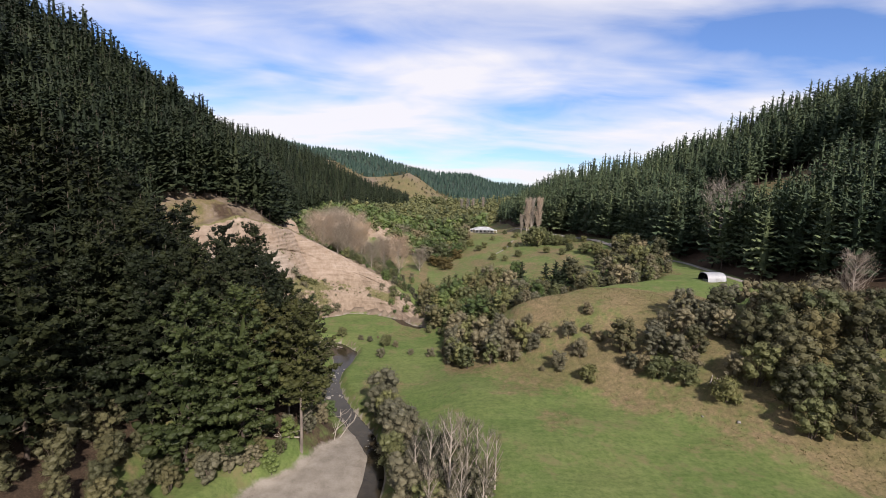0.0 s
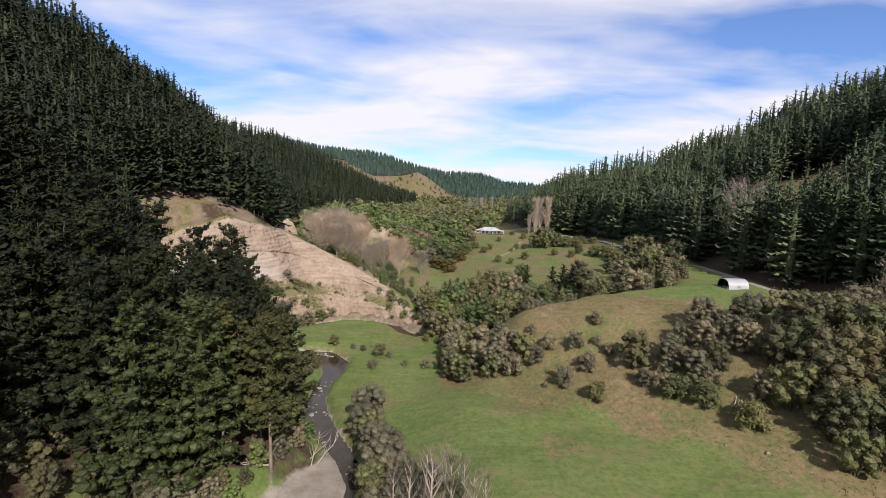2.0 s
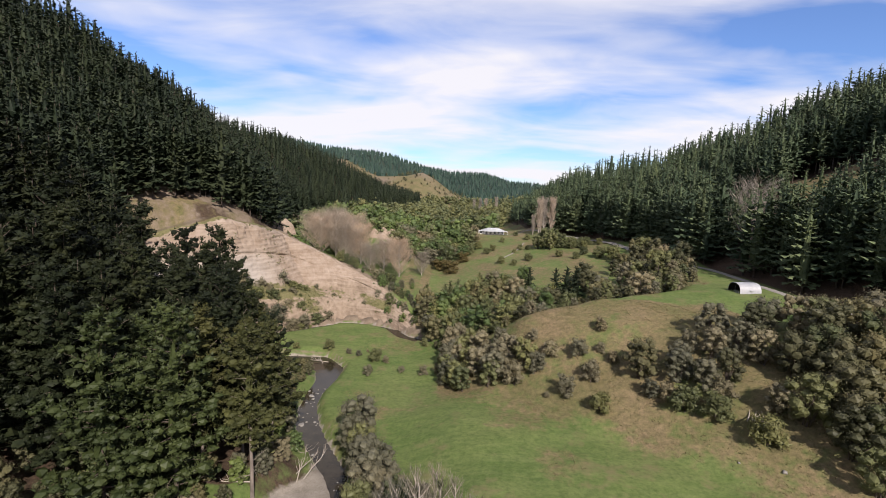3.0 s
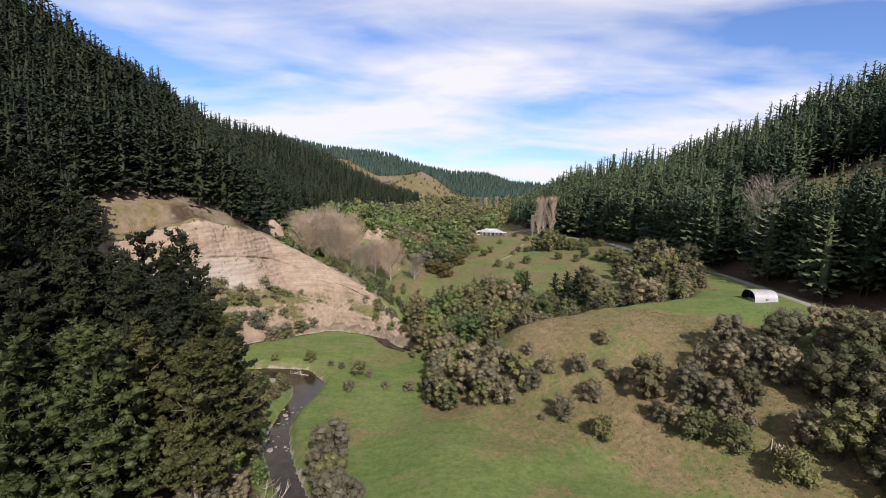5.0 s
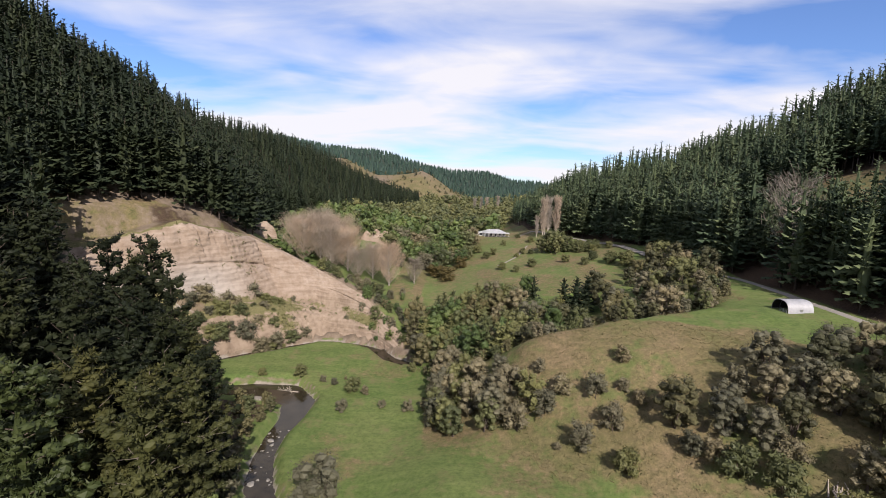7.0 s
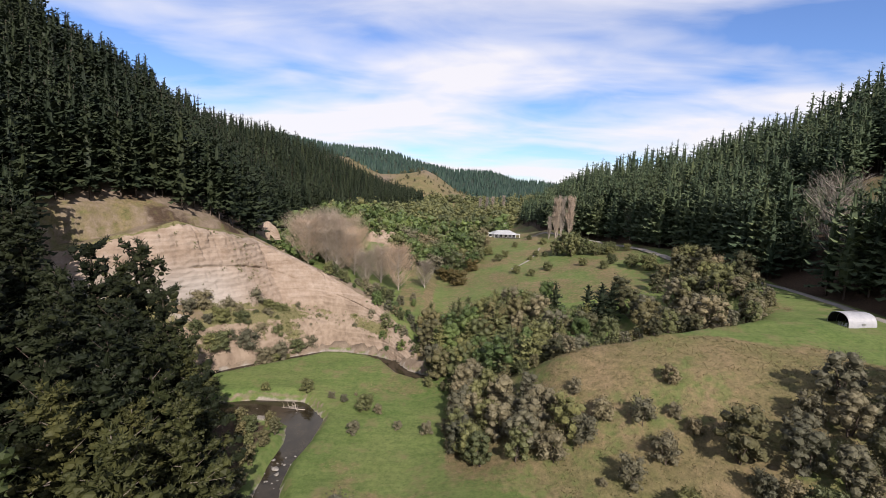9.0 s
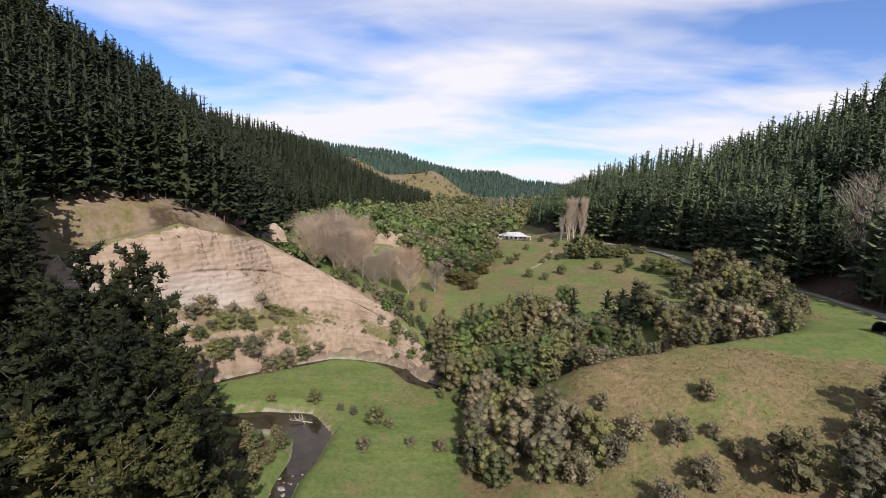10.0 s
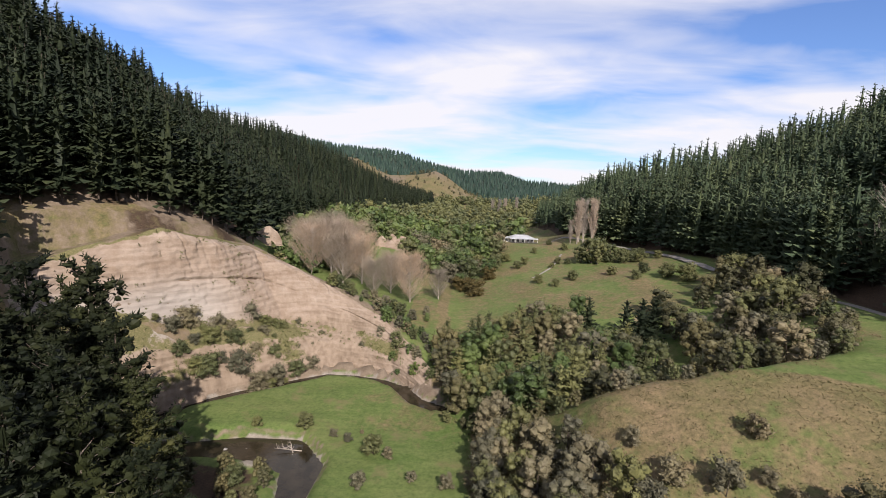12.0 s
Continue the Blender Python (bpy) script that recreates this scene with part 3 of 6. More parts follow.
def old_pine_arrays(rng, tall, spread, bare, whorls=15, limbs=6, taper=0.55, thick=0.0105, tuft=0.5, gaps=0.16):
    """An old pine: a bare lower trunk with dead sticks, and uneven limbs that carry rounded pads of needles towards their ends."""
    bend = rng.normal(0, 0.014, 2) * tall

    def axis(u):
        return np.stack([bend[0] * u * u, bend[1] * u * u, tall * u], -1)

    steps = np.linspace(-0.03, 0.985, 10)
    wood = [tube(axis(steps), thick * tall * (1.02 - steps) ** 0.8 + 0.03, 8)]
    pads, places, ways, faces = [], [], [], []
    turn = rng.uniform(0, 6.28)

    def pad(heart, out_way, girth):
        shape = np.array([[1.1, 1.1, rng.uniform(0.6, 1.05)]])
        pads.append((heart + KNOB * rng.uniform(0.6, 0.95, (12, 1)) * girth * shape, KNOB_FACES))
        n = 10
        out = unit(rng.normal(0, 0.8, (n, 3)) + out_way * 0.35 + np.array([[0, 0, 0.5]]))
        places.append(heart + out * girth * shape * rng.uniform(0.6, 1.0, (n, 1)))
        ways.append(out + rng.normal(0, 0.25, (n, 3)))
        faces.append(np.cross(out, rng.normal(size=(n, 3))) * 0.7 + np.array([[0.1, -0.3, 0.6]]))

    for w in range(whorls):
        share = min(1.0, max(0.0, (w + rng.uniform(-0.3, 0.3)) / (whorls - 0.5)))
        u = bare + (0.965 - bare) * share
        reach = spread * ((1 - share) ** taper * min(1.0, 0.62 + 1.9 * share) + 0.12)
        count = max(3, int(round(limbs * (0.65 + 0.35 * (1 - share)))))
        for k in range(count):
            turn += 6.283 / count + rng.normal(0, 0.35)
            if rng.random() < gaps and share < 0.85:
                continue
            root = axis(np.array([min(0.98, u + rng.normal(0, 0.5) / tall)]))[0]
            long = reach * rng.uniform(0.55, 1.25)
            way = unit(np.array([math.cos(turn), math.sin(turn), -0.12 + 0.95 * share + rng.normal(0, 0.24)]))
            flat = np.array([-math.sin(turn), math.cos(turn), 0.0])
            bow = rng.uniform(0.05, 0.22) * long
            if long > 1.0:
                q = np.linspace(0, 0.9, 4)[:, None]
                wood.append(tube(root + way * long * q + np.array([[0, 0, bow]]) * q * q, np.array([0.045 + 0.012 * long, 0.045, 0.03, 0.015]), 4))
            n = 3 + int(round(long * 0.95))
            for q in range(n):
                at = 1.0 - 0.84 * q / max(1, n - 1) + rng.normal(0, 0.05)
                swing = rng.normal(0, 0.2) * long * min(1.0, 1.35 - at)
                heart = root + way * long * at + np.array([0, 0, bow * at * at + rng.normal(0.1, 0.15)]) + flat * swing
                pad(heart, way, (0.06 * long + 0.34) * rng.choice([0.5, 0.75, 1.0, 1.3]))
    pads.append(crown_heart(rng, axis, bare + 0.1, spread * 0.13, 14, 7))
    pad(axis(np.array([0.975]))[0], np.array([0, 0, 1.0]), 0.4)
    for k in range(9):
        a, root = rng.uniform(0, 6.28), axis(np.array([rng.uniform(0.14, bare + 0.22)]))[0]
        end = root + np.array([math.cos(a), math.sin(a), rng.uniform(-0.3, 0.35)]) * rng.uniform(1.2, 3.6)
        wood.append(tube(np.array([root, (root + end) / 2 + rng.normal(0, 0.12, 3), end]), [0.06, 0.04, 0.012], 4))
    top = axis(np.linspace(0.95, 1.0, 6))
    places.append(top + rng.normal(0, 0.05, (6, 3)))
    ways.append(np.array([[0, 0, 1.0]]) + rng.normal(0, 0.35, (6, 3)))
    faces.append(rng.normal(0, 1, (6, 3)))
    return join(wood), join(pads + [sprays(rng, np.concatenate(places), np.concatenate(ways), tuft, tuft * 0.42, 0.04, np.concatenate(faces))])


def bush_arrays(rng, tall, wide, leaves, leaf, stems=4, lobes=18, thin=0.5, waist=0.42):
    """Scrub or a broad-leaved tree: stems that fork out of the ground and an uneven egg of leafy clumps, down to the grass."""
    wood, lobe = [], []
    lean = rng.normal(0, 0.06, 2) * wide
    for k in range(lobes):
        u = 0.13 + 0.74 * ((k + rng.uniform(0.1, 0.9)) / lobes)
        girth = math.sqrt(max(0.04, 1 - ((u - waist) / 0.58) ** 2))
        a = k * 2.4 + rng.uniform(-0.6, 0.6)
        r = wide * 0.5 * girth * rng.uniform(0.25, 0.86)
        size = rng.uniform(0.15, 0.27) * (14.0 / lobes) ** 0.3
        lobe.append((r * math.cos(a) + lean[0] * u, r * math.sin(a) + lean[1] * u, tall * u, wide * size, tall * size * rng.uniform(0.5, 0.85)))
    for k in range(stems):
        x, y, h, _, _ = lobe[(lobes // 2 + k * 3) % lobes]
        s = np.linspace(0, 1, 4)[:, None]
        base = np.array([rng.normal(0, 0.05 * wide), rng.normal(0, 0.05 * wide), -0.3])
        end = np.array([x, y, h])
        wood.append(tube(base + (end - base) * s + np.array([[0, 0, 1.0]]) * np.sin(s * 3.1) * 0.06 * tall + rng.normal(0, 0.02 * tall, (4, 3)) * s, np.array([1, 0.75, 0.5, 0.2]) * 0.018 * tall, 4))
    lobe = np.array(lobe)
    chance = lobe[:, 3] ** 1.6
    pick = rng.choice(lobes, leaves, p=chance / chance.sum())
    way = unit(rng.normal(size=(leaves, 3)) + np.array([[0, 0, 0.2]]))
    depth = 1 - thin * rng.random((leaves, 1)) ** 2.0
    rough = 1 + 0.3 * np.sin(way[:, :1] * 7 + pick[:, None]) * np.cos(way[:, 1:2] * 6 + 2 * pick[:, None]) + 0.15 * rng.normal(size=(leaves, 1)).clip(-1, 1.5)
    at = lobe[pick, :3] + way * depth * rough * np.stack([lobe[pick, 3], lobe[pick, 3], lobe[pick, 4]], 1)
    at[:, 2] = np.abs(at[:, 2]) + 0.02 * tall
    tangent = np.cross(way, unit(rng.normal(size=(leaves, 3))))
    hearts = [(lobe[k, :3] + KNOB * rng.uniform(0.55, 0.8, (12, 1)) * lobe[k, [3, 3, 4]], KNOB_FACES) for k in range(lobes)]
    return join(wood), join(hearts + [sprays(rng, at, unit(tangent) + 0.35 * way + np.array([[0, 0, 0.15]]), leaf, leaf * 0.6, 0.05, way + rng.normal(0, 0.24, (leaves, 3)))])


def bare_arrays(rng, tall, wide, limbs, twigs, upright=0.5, trunk_share=0.25, twig_long=1.6, twig_thick=0.035, split=False):
    """A leafless tree: trunk, limbs that rise and fork, and a haze of thin twigs."""
    wood = []
    lean = rng.normal(0, 0.02, 2) * tall
    s = np.linspace(-0.02, 0.9, 6)
    spine = np.stack([lean[0] * s, lean[1] * s, s * tall], 1)
    wood.append(tube(spine, 0.016 * tall * (1.05 - s) + 0.02, 6))
    at, ways = [], []
    for k in range(limbs):
        u = trunk_share + (0.9 - trunk_share) * (k / limbs)
        a = k * 2.4 + rng.uniform(-0.4, 0.4)
        out = wide * 0.5 * rng.uniform(0.55, 1.05) * math.sin(min(1.0, 0.35 + 1.25 * (1 - u)) * 1.57)
        climb = out * (0.6 + 2.2 * upright) * rng.uniform(0.8, 1.2)
        root = np.array([lean[0] * u, lean[1] * u, u * tall])
        end = root + np.array([math.cos(a) * out, math.sin(a) * out, min(climb, max(0.3, tall * (1.02 - 0.3 * (out / (0.5 * wide)) ** 2 * (1 - upright * 0.6)) - root[2]))])
        q = np.linspace(0, 1, 4)[:, None]
        line = root + (end - root) * q + np.array([[0, 0, -1.0]]) * np.sin(q * 3.14) * 0.1 * out
        wood.append(tube(line, np.array([1, 0.7, 0.45, 0.15]) * 0.007 * tall, 4))
        m = twigs // limbs
        p = rng.uniform(0.2, 1.0, m)[:, None]
        at.append(root + (end - root) * p + rng.normal(0, 0.05 * wide, (m, 3)) * (0.4 + p))
        ways.append((end - root) / (np.linalg.norm(end - root) + 1e-6) + rng.normal(0, 0.38, (m, 3)) + np.array([[0, 0, 0.35 + 0.5 * upright]]))
    leaves = sprays(rng, np.concatenate(at), np.concatenate(ways), twig_long, twig_thick, 0.0)
    return (wood, leaves) if split else (join(wood), leaves)


def plant(name, arrays, wood_material, leaf_mat, label, category, group, wood_name="trunk", crown_name="crown", kind=""):
    wood, (lv, lq) = arrays
    thing = empty(name)
    for i, (wv, wq) in enumerate(wood if isinstance(wood, list) else [wood]):
        kind_of = wood_name if i == 0 else "limb"
        part(kind_of, raw_mesh(kind_of, wv, wq, wood_material, True), None, thing)
    part(crown_name, raw_mesh(crown_name, lv, lq, leaf_mat), None, thing)
    return tagged(thing, label, category, group, kind)


class Stock:
    """Patterns of a plant, set out in turn: the first of each pattern is the pattern itself."""

    def __init__(self, makers):
        self.makers, self.made, self.count = makers, {}, 0

    def put(self, x, y, scale=1.0, turn=0.0, z=None, pick=None, sink=0.15, label=""):
        k = self.count % len(self.makers) if pick is None else pick
        self.count += 1
        z = ground_z(x, y) - sink if z is None else z
        m = Matrix.LocRotScale((x, y, z), Euler((0, 0, turn)), (scale, scale, scale))
        if k not in self.made:
            self.made[k] = self.makers[k]()
            self.made[k].matrix_basis = m
            ob = self.made[k]
        else:
            src = self.made[k]
            keep = src.matrix_basis.copy()
            src.matrix_basis = Matrix.Identity(4)
            ob = copy_thing(src, m)
            src.matrix_basis = keep
        if label:
            ob["label"] = label
        return ob


def many(rng, patterns, xs, ys, zs, scales, turns):
    """Many plants joined into two sets of arrays, wood and leaves."""
    wood, leaves, wat, lat = [], [], 0, 0
    wq_all, lq_all, tones = [], [], []
    kind = rng.integers(0, len(patterns), len(xs))
    for k, ((wv, wq), (lv, lq)) in enumerate(patterns):
        sel = np.nonzero(kind == k)[0]
        if not len(sel):
            continue
        c, s = np.cos(turns[sel])[:, None], np.sin(turns[sel])[:, None]
        tones.append(np.repeat(rng.random(len(sel)), len(lq)))
        for verts, quads, store, qstore, which in ((wv, wq, wood, wq_all, 0), (lv, lq, leaves, lq_all, 1)):
            v = verts[None] * scales[sel][:, None, None]
            v = np.stack([v[..., 0] * c - v[..., 1] * s + xs[sel][:, None], v[..., 0] * s + v[..., 1] * c + ys[sel][:, None], v[..., 2] + zs[sel][:, None]], -1)
            start = wat if which == 0 else lat
            q = quads[None] + (start + np.arange(len(sel)) * len(verts))[:, None, None]
            store.append(v.reshape(-1, 3))
            qstore.append(q.reshape(-1, quads.shape[1]))
            if which == 0:
                wat += v.shape[0] * v.shape[1]
            else:
                lat += v.shape[0] * v.shape[1]
    return (np.concatenate(wood), np.concatenate(wq_all)), (np.concatenate(leaves), np.concatenate(lq_all), np.concatenate(tones))

# ---- ground: one sheet to the horizon ----
def graded(core, grow, last):
    """Grid lines: those of the core, then steps that grow outwards on both sides."""
    low, high, step = [core[0]], [core[-1]], core[1] - core[0]
    s = step
    while low[-1] > -last:
        s *= grow
        low.append(low[-1] - s)
    s = core[-1] - core[-2]
    while high[-1] < last:
        s *= grow
        high.append(high[-1] + s)
    return np.array(low[:0:-1] + list(core) + high[1:])


GX = graded(np.arange(-112, 112, 1.25), 1.075, 4500)
GY = graded(np.concatenate([np.arange(66, 232, 1.25), np.arange(232, 470, 3.4)]), 1.085, 4500)
gx, gy = np.meshgrid(GX, GY)
gz = height(gx, gy)
nx, ny = len(GX), len(GY)
gi, gj = np.meshgrid(np.arange(ny - 1), np.arange(nx - 1), indexing="ij")
g_quads = np.stack([gi * nx + gj, gi * nx + gj + 1, (gi + 1) * nx + gj + 1, (gi + 1) * nx + gj], -1).reshape(-1, 4)
ground_mesh = raw_mesh("ground", np.stack([gx, gy, gz], -1).reshape(-1, 3), g_quads, M_LAND, True)
ground = tagged(new("ground", ground_mesh), "grassy valley floor with rough pasture, forest slopes and bare banks", "ground", kind="structure")


def cover(x, y):
    """Shares of the ground's covers."""
    rd, rside, rw = along(RIVER, x, y)
    kd, kside, _ = along(KNOLL_FOOT, x, y)
    cd, cside, _ = along(KNOLL_CREST, x, y)
    fd, fside, fw = along(SCARP_FOOT, x, y)
    td, tside, tw = along(SCARP_TOP, x, y)
    ld, lside, _ = along(LEFT_FOOT, x, y)
    rid, riside, _ = along(RIGHT_FOOT, x, y)
    ragged = ripple(x, y, 1.6)
    half = value(rw, RIVER_HALF)
    dry = (0.66 + 0.3 * ripple(x + 30, y, 2.2)) * smooth(-11, 9, np.where(kside > 0, kd, -kd) + 5 * ragged) * (1 - smooth(36, 42, np.where(kside > 0, kd, 0) + 3 * ragged - 0.1 * x)) * (x > 2) * (y < 170)
    dry = np.maximum(dry, 0.5 * smooth(0.1, 0.9, ragged) * (y < 240))
    dry = np.maximum(dry, (0.5 + 0.2 * ragged) * (y > 220) * (x > -20))
    dry = np.maximum(dry, smooth(830, 900, y) * (x > -330) * (1 - smooth(10, 60, x - 0.1 * (1040 - y))))
    inside = (fside > 0) & (tside < 0)
    share = fd / (fd + td + 1e-6)
    steep = np.clip(1 - smooth(0.24, 0.30, share) + smooth(0.52, 0.58, share) * (1 - smooth(0.97, 1.0, share)), 0, 1)
    earth = np.where(inside, np.maximum(steep, 0.45 * smooth(-0.2, 0.7, ragged)), 0) * smooth(1.0, 1.8, fw) * (1 - smooth(8.6, 9.6, fw))
    earth = np.maximum(earth, np.where((fside > 0) & (tside > 0), (1 - smooth(1, 6, td)) * smooth(3.5, 5, tw) * (1 - smooth(8.0, 9.5, tw)), 0) * 0.8)
    dry = np.maximum(dry, np.where(inside | ((fside > 0) & (td < 26) & (x < -60)), 0.75, 0))
    earth = np.maximum(earth, 0.9 * np.exp(-(((x + 45) / 6) ** 2 + ((y - 84) / 3.5) ** 2)))
    earth = np.maximum(earth, np.where(rside > 0, 0.9, 0.0) * (rd < half + 1.7) * (rd > half + 0.4) * (np.abs(x + 36) < 14) * (np.abs(y - 162) < 12) * 0.6)
    earth = np.maximum(earth, 0.8 * ((fd < 2.2) & (fw > 1.5) & (fw < 10.5)))
    earth = np.maximum(earth, (0.42 + 0.25 * ragged) * np.exp(-(((x + 94) / 14) ** 2 + ((y - 178) / 16) ** 2)) * (fside > 0) * (tside > 0))
    earth = np.maximum(earth, (0.5 + 0.4 * ripple(x, y, 0.9)) * ((fside > 0) & (tside > 0) & (td < 26) & (x < -42) & (y < 230)))
    earth = np.maximum(earth, (0.36 + 0.35 * ripple(x, y, 7.0)) * smooth(830, 900, y) * (y < 1120) * (x > -330) * (x < 40))
    # Forest floor; on the east its dark strip past the foot paints roadside shade.
    litter_shade = np.maximum(np.where(lside > 0, smooth(1, 8, ld), 0), smooth(-4.5, 0, np.where(riside < 0, rid, -rid)) * (x > 60)) * (y < 900)
    litter_shade = np.maximum(litter_shade, (x < -30) * (rside < 0) * smooth(7, 13, rd) * (y < 150) * (y > 90) * 0.9)
    litter_shade = np.maximum(litter_shade, 0.62 * (rside < 0) * (x < -12) * smooth(2, 5, rd - half) * (y < 152) * smooth(88, 94, y))
    litter_shade = np.maximum(litter_shade, (0.46 + 0.45 * ripple(x, y, 0.8)) * ((fside > 0) & (tside > 0) & (td > 1.5) & (td < 30) & (x < -60) & (y < 230)))
    woods = smooth(1150, 1300, y) + smooth(-300, -360, x) * (y > 760) + smooth(10, 60, x - 0.1 * (1040 - y)) * smooth(620, 760, y)
    clearing = ((x - 164) / 18) ** 2 + ((y - 206) / 45) ** 2 < 1
    litter_shade, dry = np.where(clearing, 0, litter_shade), np.where(clearing, 1.0, dry)
    bar = (1 - smooth(0, 3.0, rd - np.interp(y, BAR_Y, BAR_WIDTH))) * (rside < 0) * (y < 112)
    shingle = np.maximum(bar * 0.95, 0.5 * smooth(-0.2, 0.5, ripple(x, y, 0.5)) * (rd < half + 0.6))
    earth = np.maximum(earth, (0.36 + 0.3 * ripple(x, y, 0.6)) * (rd > half + 0.3) * (rd < half + 1.3 + 0.7 * ragged) * (y > 95))
    shingle = np.maximum(shingle, (rd < half) * 1.0)
    shingle = np.maximum(shingle, 0.8 * (rside > 0) * (rd < half + 2.2 + ragged) * (x < -30) * (x > -62) * (y > 178))
    shingle = np.maximum(shingle, 0.9 * np.exp(-(((x + 40) / 3.2) ** 2 + ((y - 154) / 2.2) ** 2)))
    return {"dry": dry, "earth": earth, "litter_shade": litter_shade, "woods": np.clip(woods, 0, 1), "shingle": shingle}


for cover_name, share in cover(gx, gy).items():
    ground_mesh.attributes.new(cover_name, "FLOAT", "POINT").data.foreach_set("value", share.ravel().astype(np.float32))

# ---- the stream ----
def course(line, numbers, step):
    """Even steps along a rounded line, with the numbers that go with it."""
    p = np.array(line, float)
    for _ in range(2):
        q = np.empty((2 * len(p) - 2, 2))
        q[0::2], q[1::2] = 0.75 * p[:-1] + 0.25 * p[1:], 0.25 * p[:-1] + 0.75 * p[1:]
        p = np.vstack([p[:1], q, p[-1:]])
    s = np.r_[0, np.cumsum(np.linalg.norm(np.diff(p, axis=0), axis=1))]
    even = np.arange(0, s[-1], step)
    xy = np.stack([np.interp(even, s, p[:, 0]), np.interp(even, s, p[:, 1])], 1)
    _, _, w = along(line, xy[:, 0], xy[:, 1])
    return xy, [value(w, n) for n in numbers]


def ribbon(xy, half, z, across=7):
    way = np.gradient(xy, axis=0)
    way /= np.linalg.norm(way, axis=1, keepdims=True)
    side = np.stack([-way[:, 1], way[:, 0]], 1)
    u = np.linspace(-1, 1, across)
    p = xy[:, None] + side[:, None] * (half[:, None] * u)[..., None]
    zz = np.broadcast_to(z[:, None], p.shape[:2]) if np.ndim(z) == 1 else z
    n = len(xy)
    i, j = np.meshgrid(np.arange(n - 1), np.arange(across - 1), indexing="ij")
    quads = np.stack([i * across + j + 1, i * across + j, (i + 1) * across + j, (i + 1) * across + j + 1], -1).reshape(-1, 4)
    return np.concatenate([p, zz[..., None]], -1).reshape(-1, 3), quads


def water_material():
    m, nodes, links, shader = graph("stream_water")
    links.new(ramp(nodes, links, tex(nodes, links, 0.4, 3.0), [(0.3, (0.016, 0.013, 0.008)), (0.7, (0.035, 0.028, 0.018))]), shader.inputs["Base Color"])
    shader.inputs["Roughness"].default_value = 0.06
    shader.inputs["IOR"].default_value = 1.33
    bump(nodes, links, shader, tex(nodes, links, 1.6, 4.0, 0.6), 0.3, 0.06)
    return m


M_WATER = water_material()
r_xy, (r_half, r_level) = course(RIVER[2:], [RIVER_HALF[2:], RIVER_LEVEL[2:]], 1.2)
stream = tagged(new("water", raw_mesh("water", *ribbon(r_xy, r_half + 1.4, r_level), M_WATER, True)), "dark shallow stream winding between grassy banks and shingle", "stream", kind="structure")

# ---- the bare bank: a face of layered clay with ledges and rills, over a grassy bench ----
def lattice(rng, x, y):
    """Smooth noise on a plane, 0 to 1, one wave a unit."""
    table = rng.random((64, 64))
    i, j = np.floor(x).astype(int), np.floor(y).astype(int)
    u, v = x - i, y - j
    u, v = u * u * (3 - 2 * u), v * v * (3 - 2 * v)
    a, b, c, d = table[i % 64, j % 64], table[(i + 1) % 64, j % 64], table[i % 64, (j + 1) % 64], table[(i + 1) % 64, (j + 1) % 64]
    return (a * (1 - u) + b * u) * (1 - v) + (c * (1 - u) + d * u) * v


def clay_material():
    m, nodes, links, shader = graph("clay")
    bands = tex(nodes, links, 1.0, 4.0, 0.6, (0.05, 0.05, 1.1))
    streak = tex(nodes, links, 0.9, 4.0, 0.6, (1.0, 1.0, 0.12))
    fine, wide = tex(nodes, links, 3.0, 6.0, 0.7), tex(nodes, links, 0.07, 3.0)
    tone = ramp(nodes, links, bands, [(0.3, (0.204, 0.155, 0.121)), (0.48, (0.260, 0.208, 0.165)), (0.6, (0.309, 0.252, 0.208)), (0.75, (0.239, 0.187, 0.147))])
    tone = blend(nodes, links, 0.35, tone, ramp(nodes, links, streak, [(0.3, (0.175, 0.133, 0.102)), (0.6, (0.295, 0.239, 0.193))]))
    tone = blend(nodes, links, 0.3, tone, ramp(nodes, links, fine, [(0.3, (0.161, 0.123, 0.090)), (0.7, (0.322, 0.270, 0.222))]))
    stain = tex(nodes, links, 0.25, 5.0, 0.65)
    tone = blend(nodes, links, 0.8, tone, ramp(nodes, links, stain, [(0.3, (0.62, 0.56, 0.5)), (0.5, (0.88, 0.85, 0.82)), (0.7, (1.0, 1.0, 1.0))]), "MULTIPLY")
    tone = blend(nodes, links, attribute(nodes, "grey"), tone, ramp(nodes, links, bands, [(0.3, (0.244, 0.223, 0.201)), (0.7, (0.329, 0.305, 0.278))]))
    tone = blend(nodes, links, attribute(nodes, "slump"), tone, blend(nodes, links, 0.5, ramp(nodes, links, stain, [(0.32, (0.122, 0.091, 0.065)), (0.5, (0.195, 0.151, 0.113)), (0.7, (0.262, 0.210, 0.162))]), ramp(nodes, links, streak, [(0.3, (0.146, 0.110, 0.081)), (0.65, (0.262, 0.205, 0.156))])))
    green = ramp(nodes, links, fine, [(0.3, (0.062, 0.068, 0.027)), (0.5, (0.115, 0.108, 0.05)), (0.72, (0.19, 0.15, 0.095))])
    s = nodes.new("ShaderNodeMath")
    s.operation = "ADD"
    links.new(attribute(nodes, "grass"), s.inputs[0])
    links.new(tex(nodes, links, 0.6, 5.0, 0.65), s.inputs[1])
    tone = blend(nodes, links, grey(nodes, links, s.outputs[0], 0.88, 1.08), tone, green)
    links.new(tone, shader.inputs["Base Color"])
    shader.inputs["Roughness"].default_value = 0.95
    shader.inputs["Specular IOR Level"].default_value = 0.1
    bump(nodes, links, shader, blend(nodes, links, 0.5, bands, fine), 0.7, 0.3)
    return m


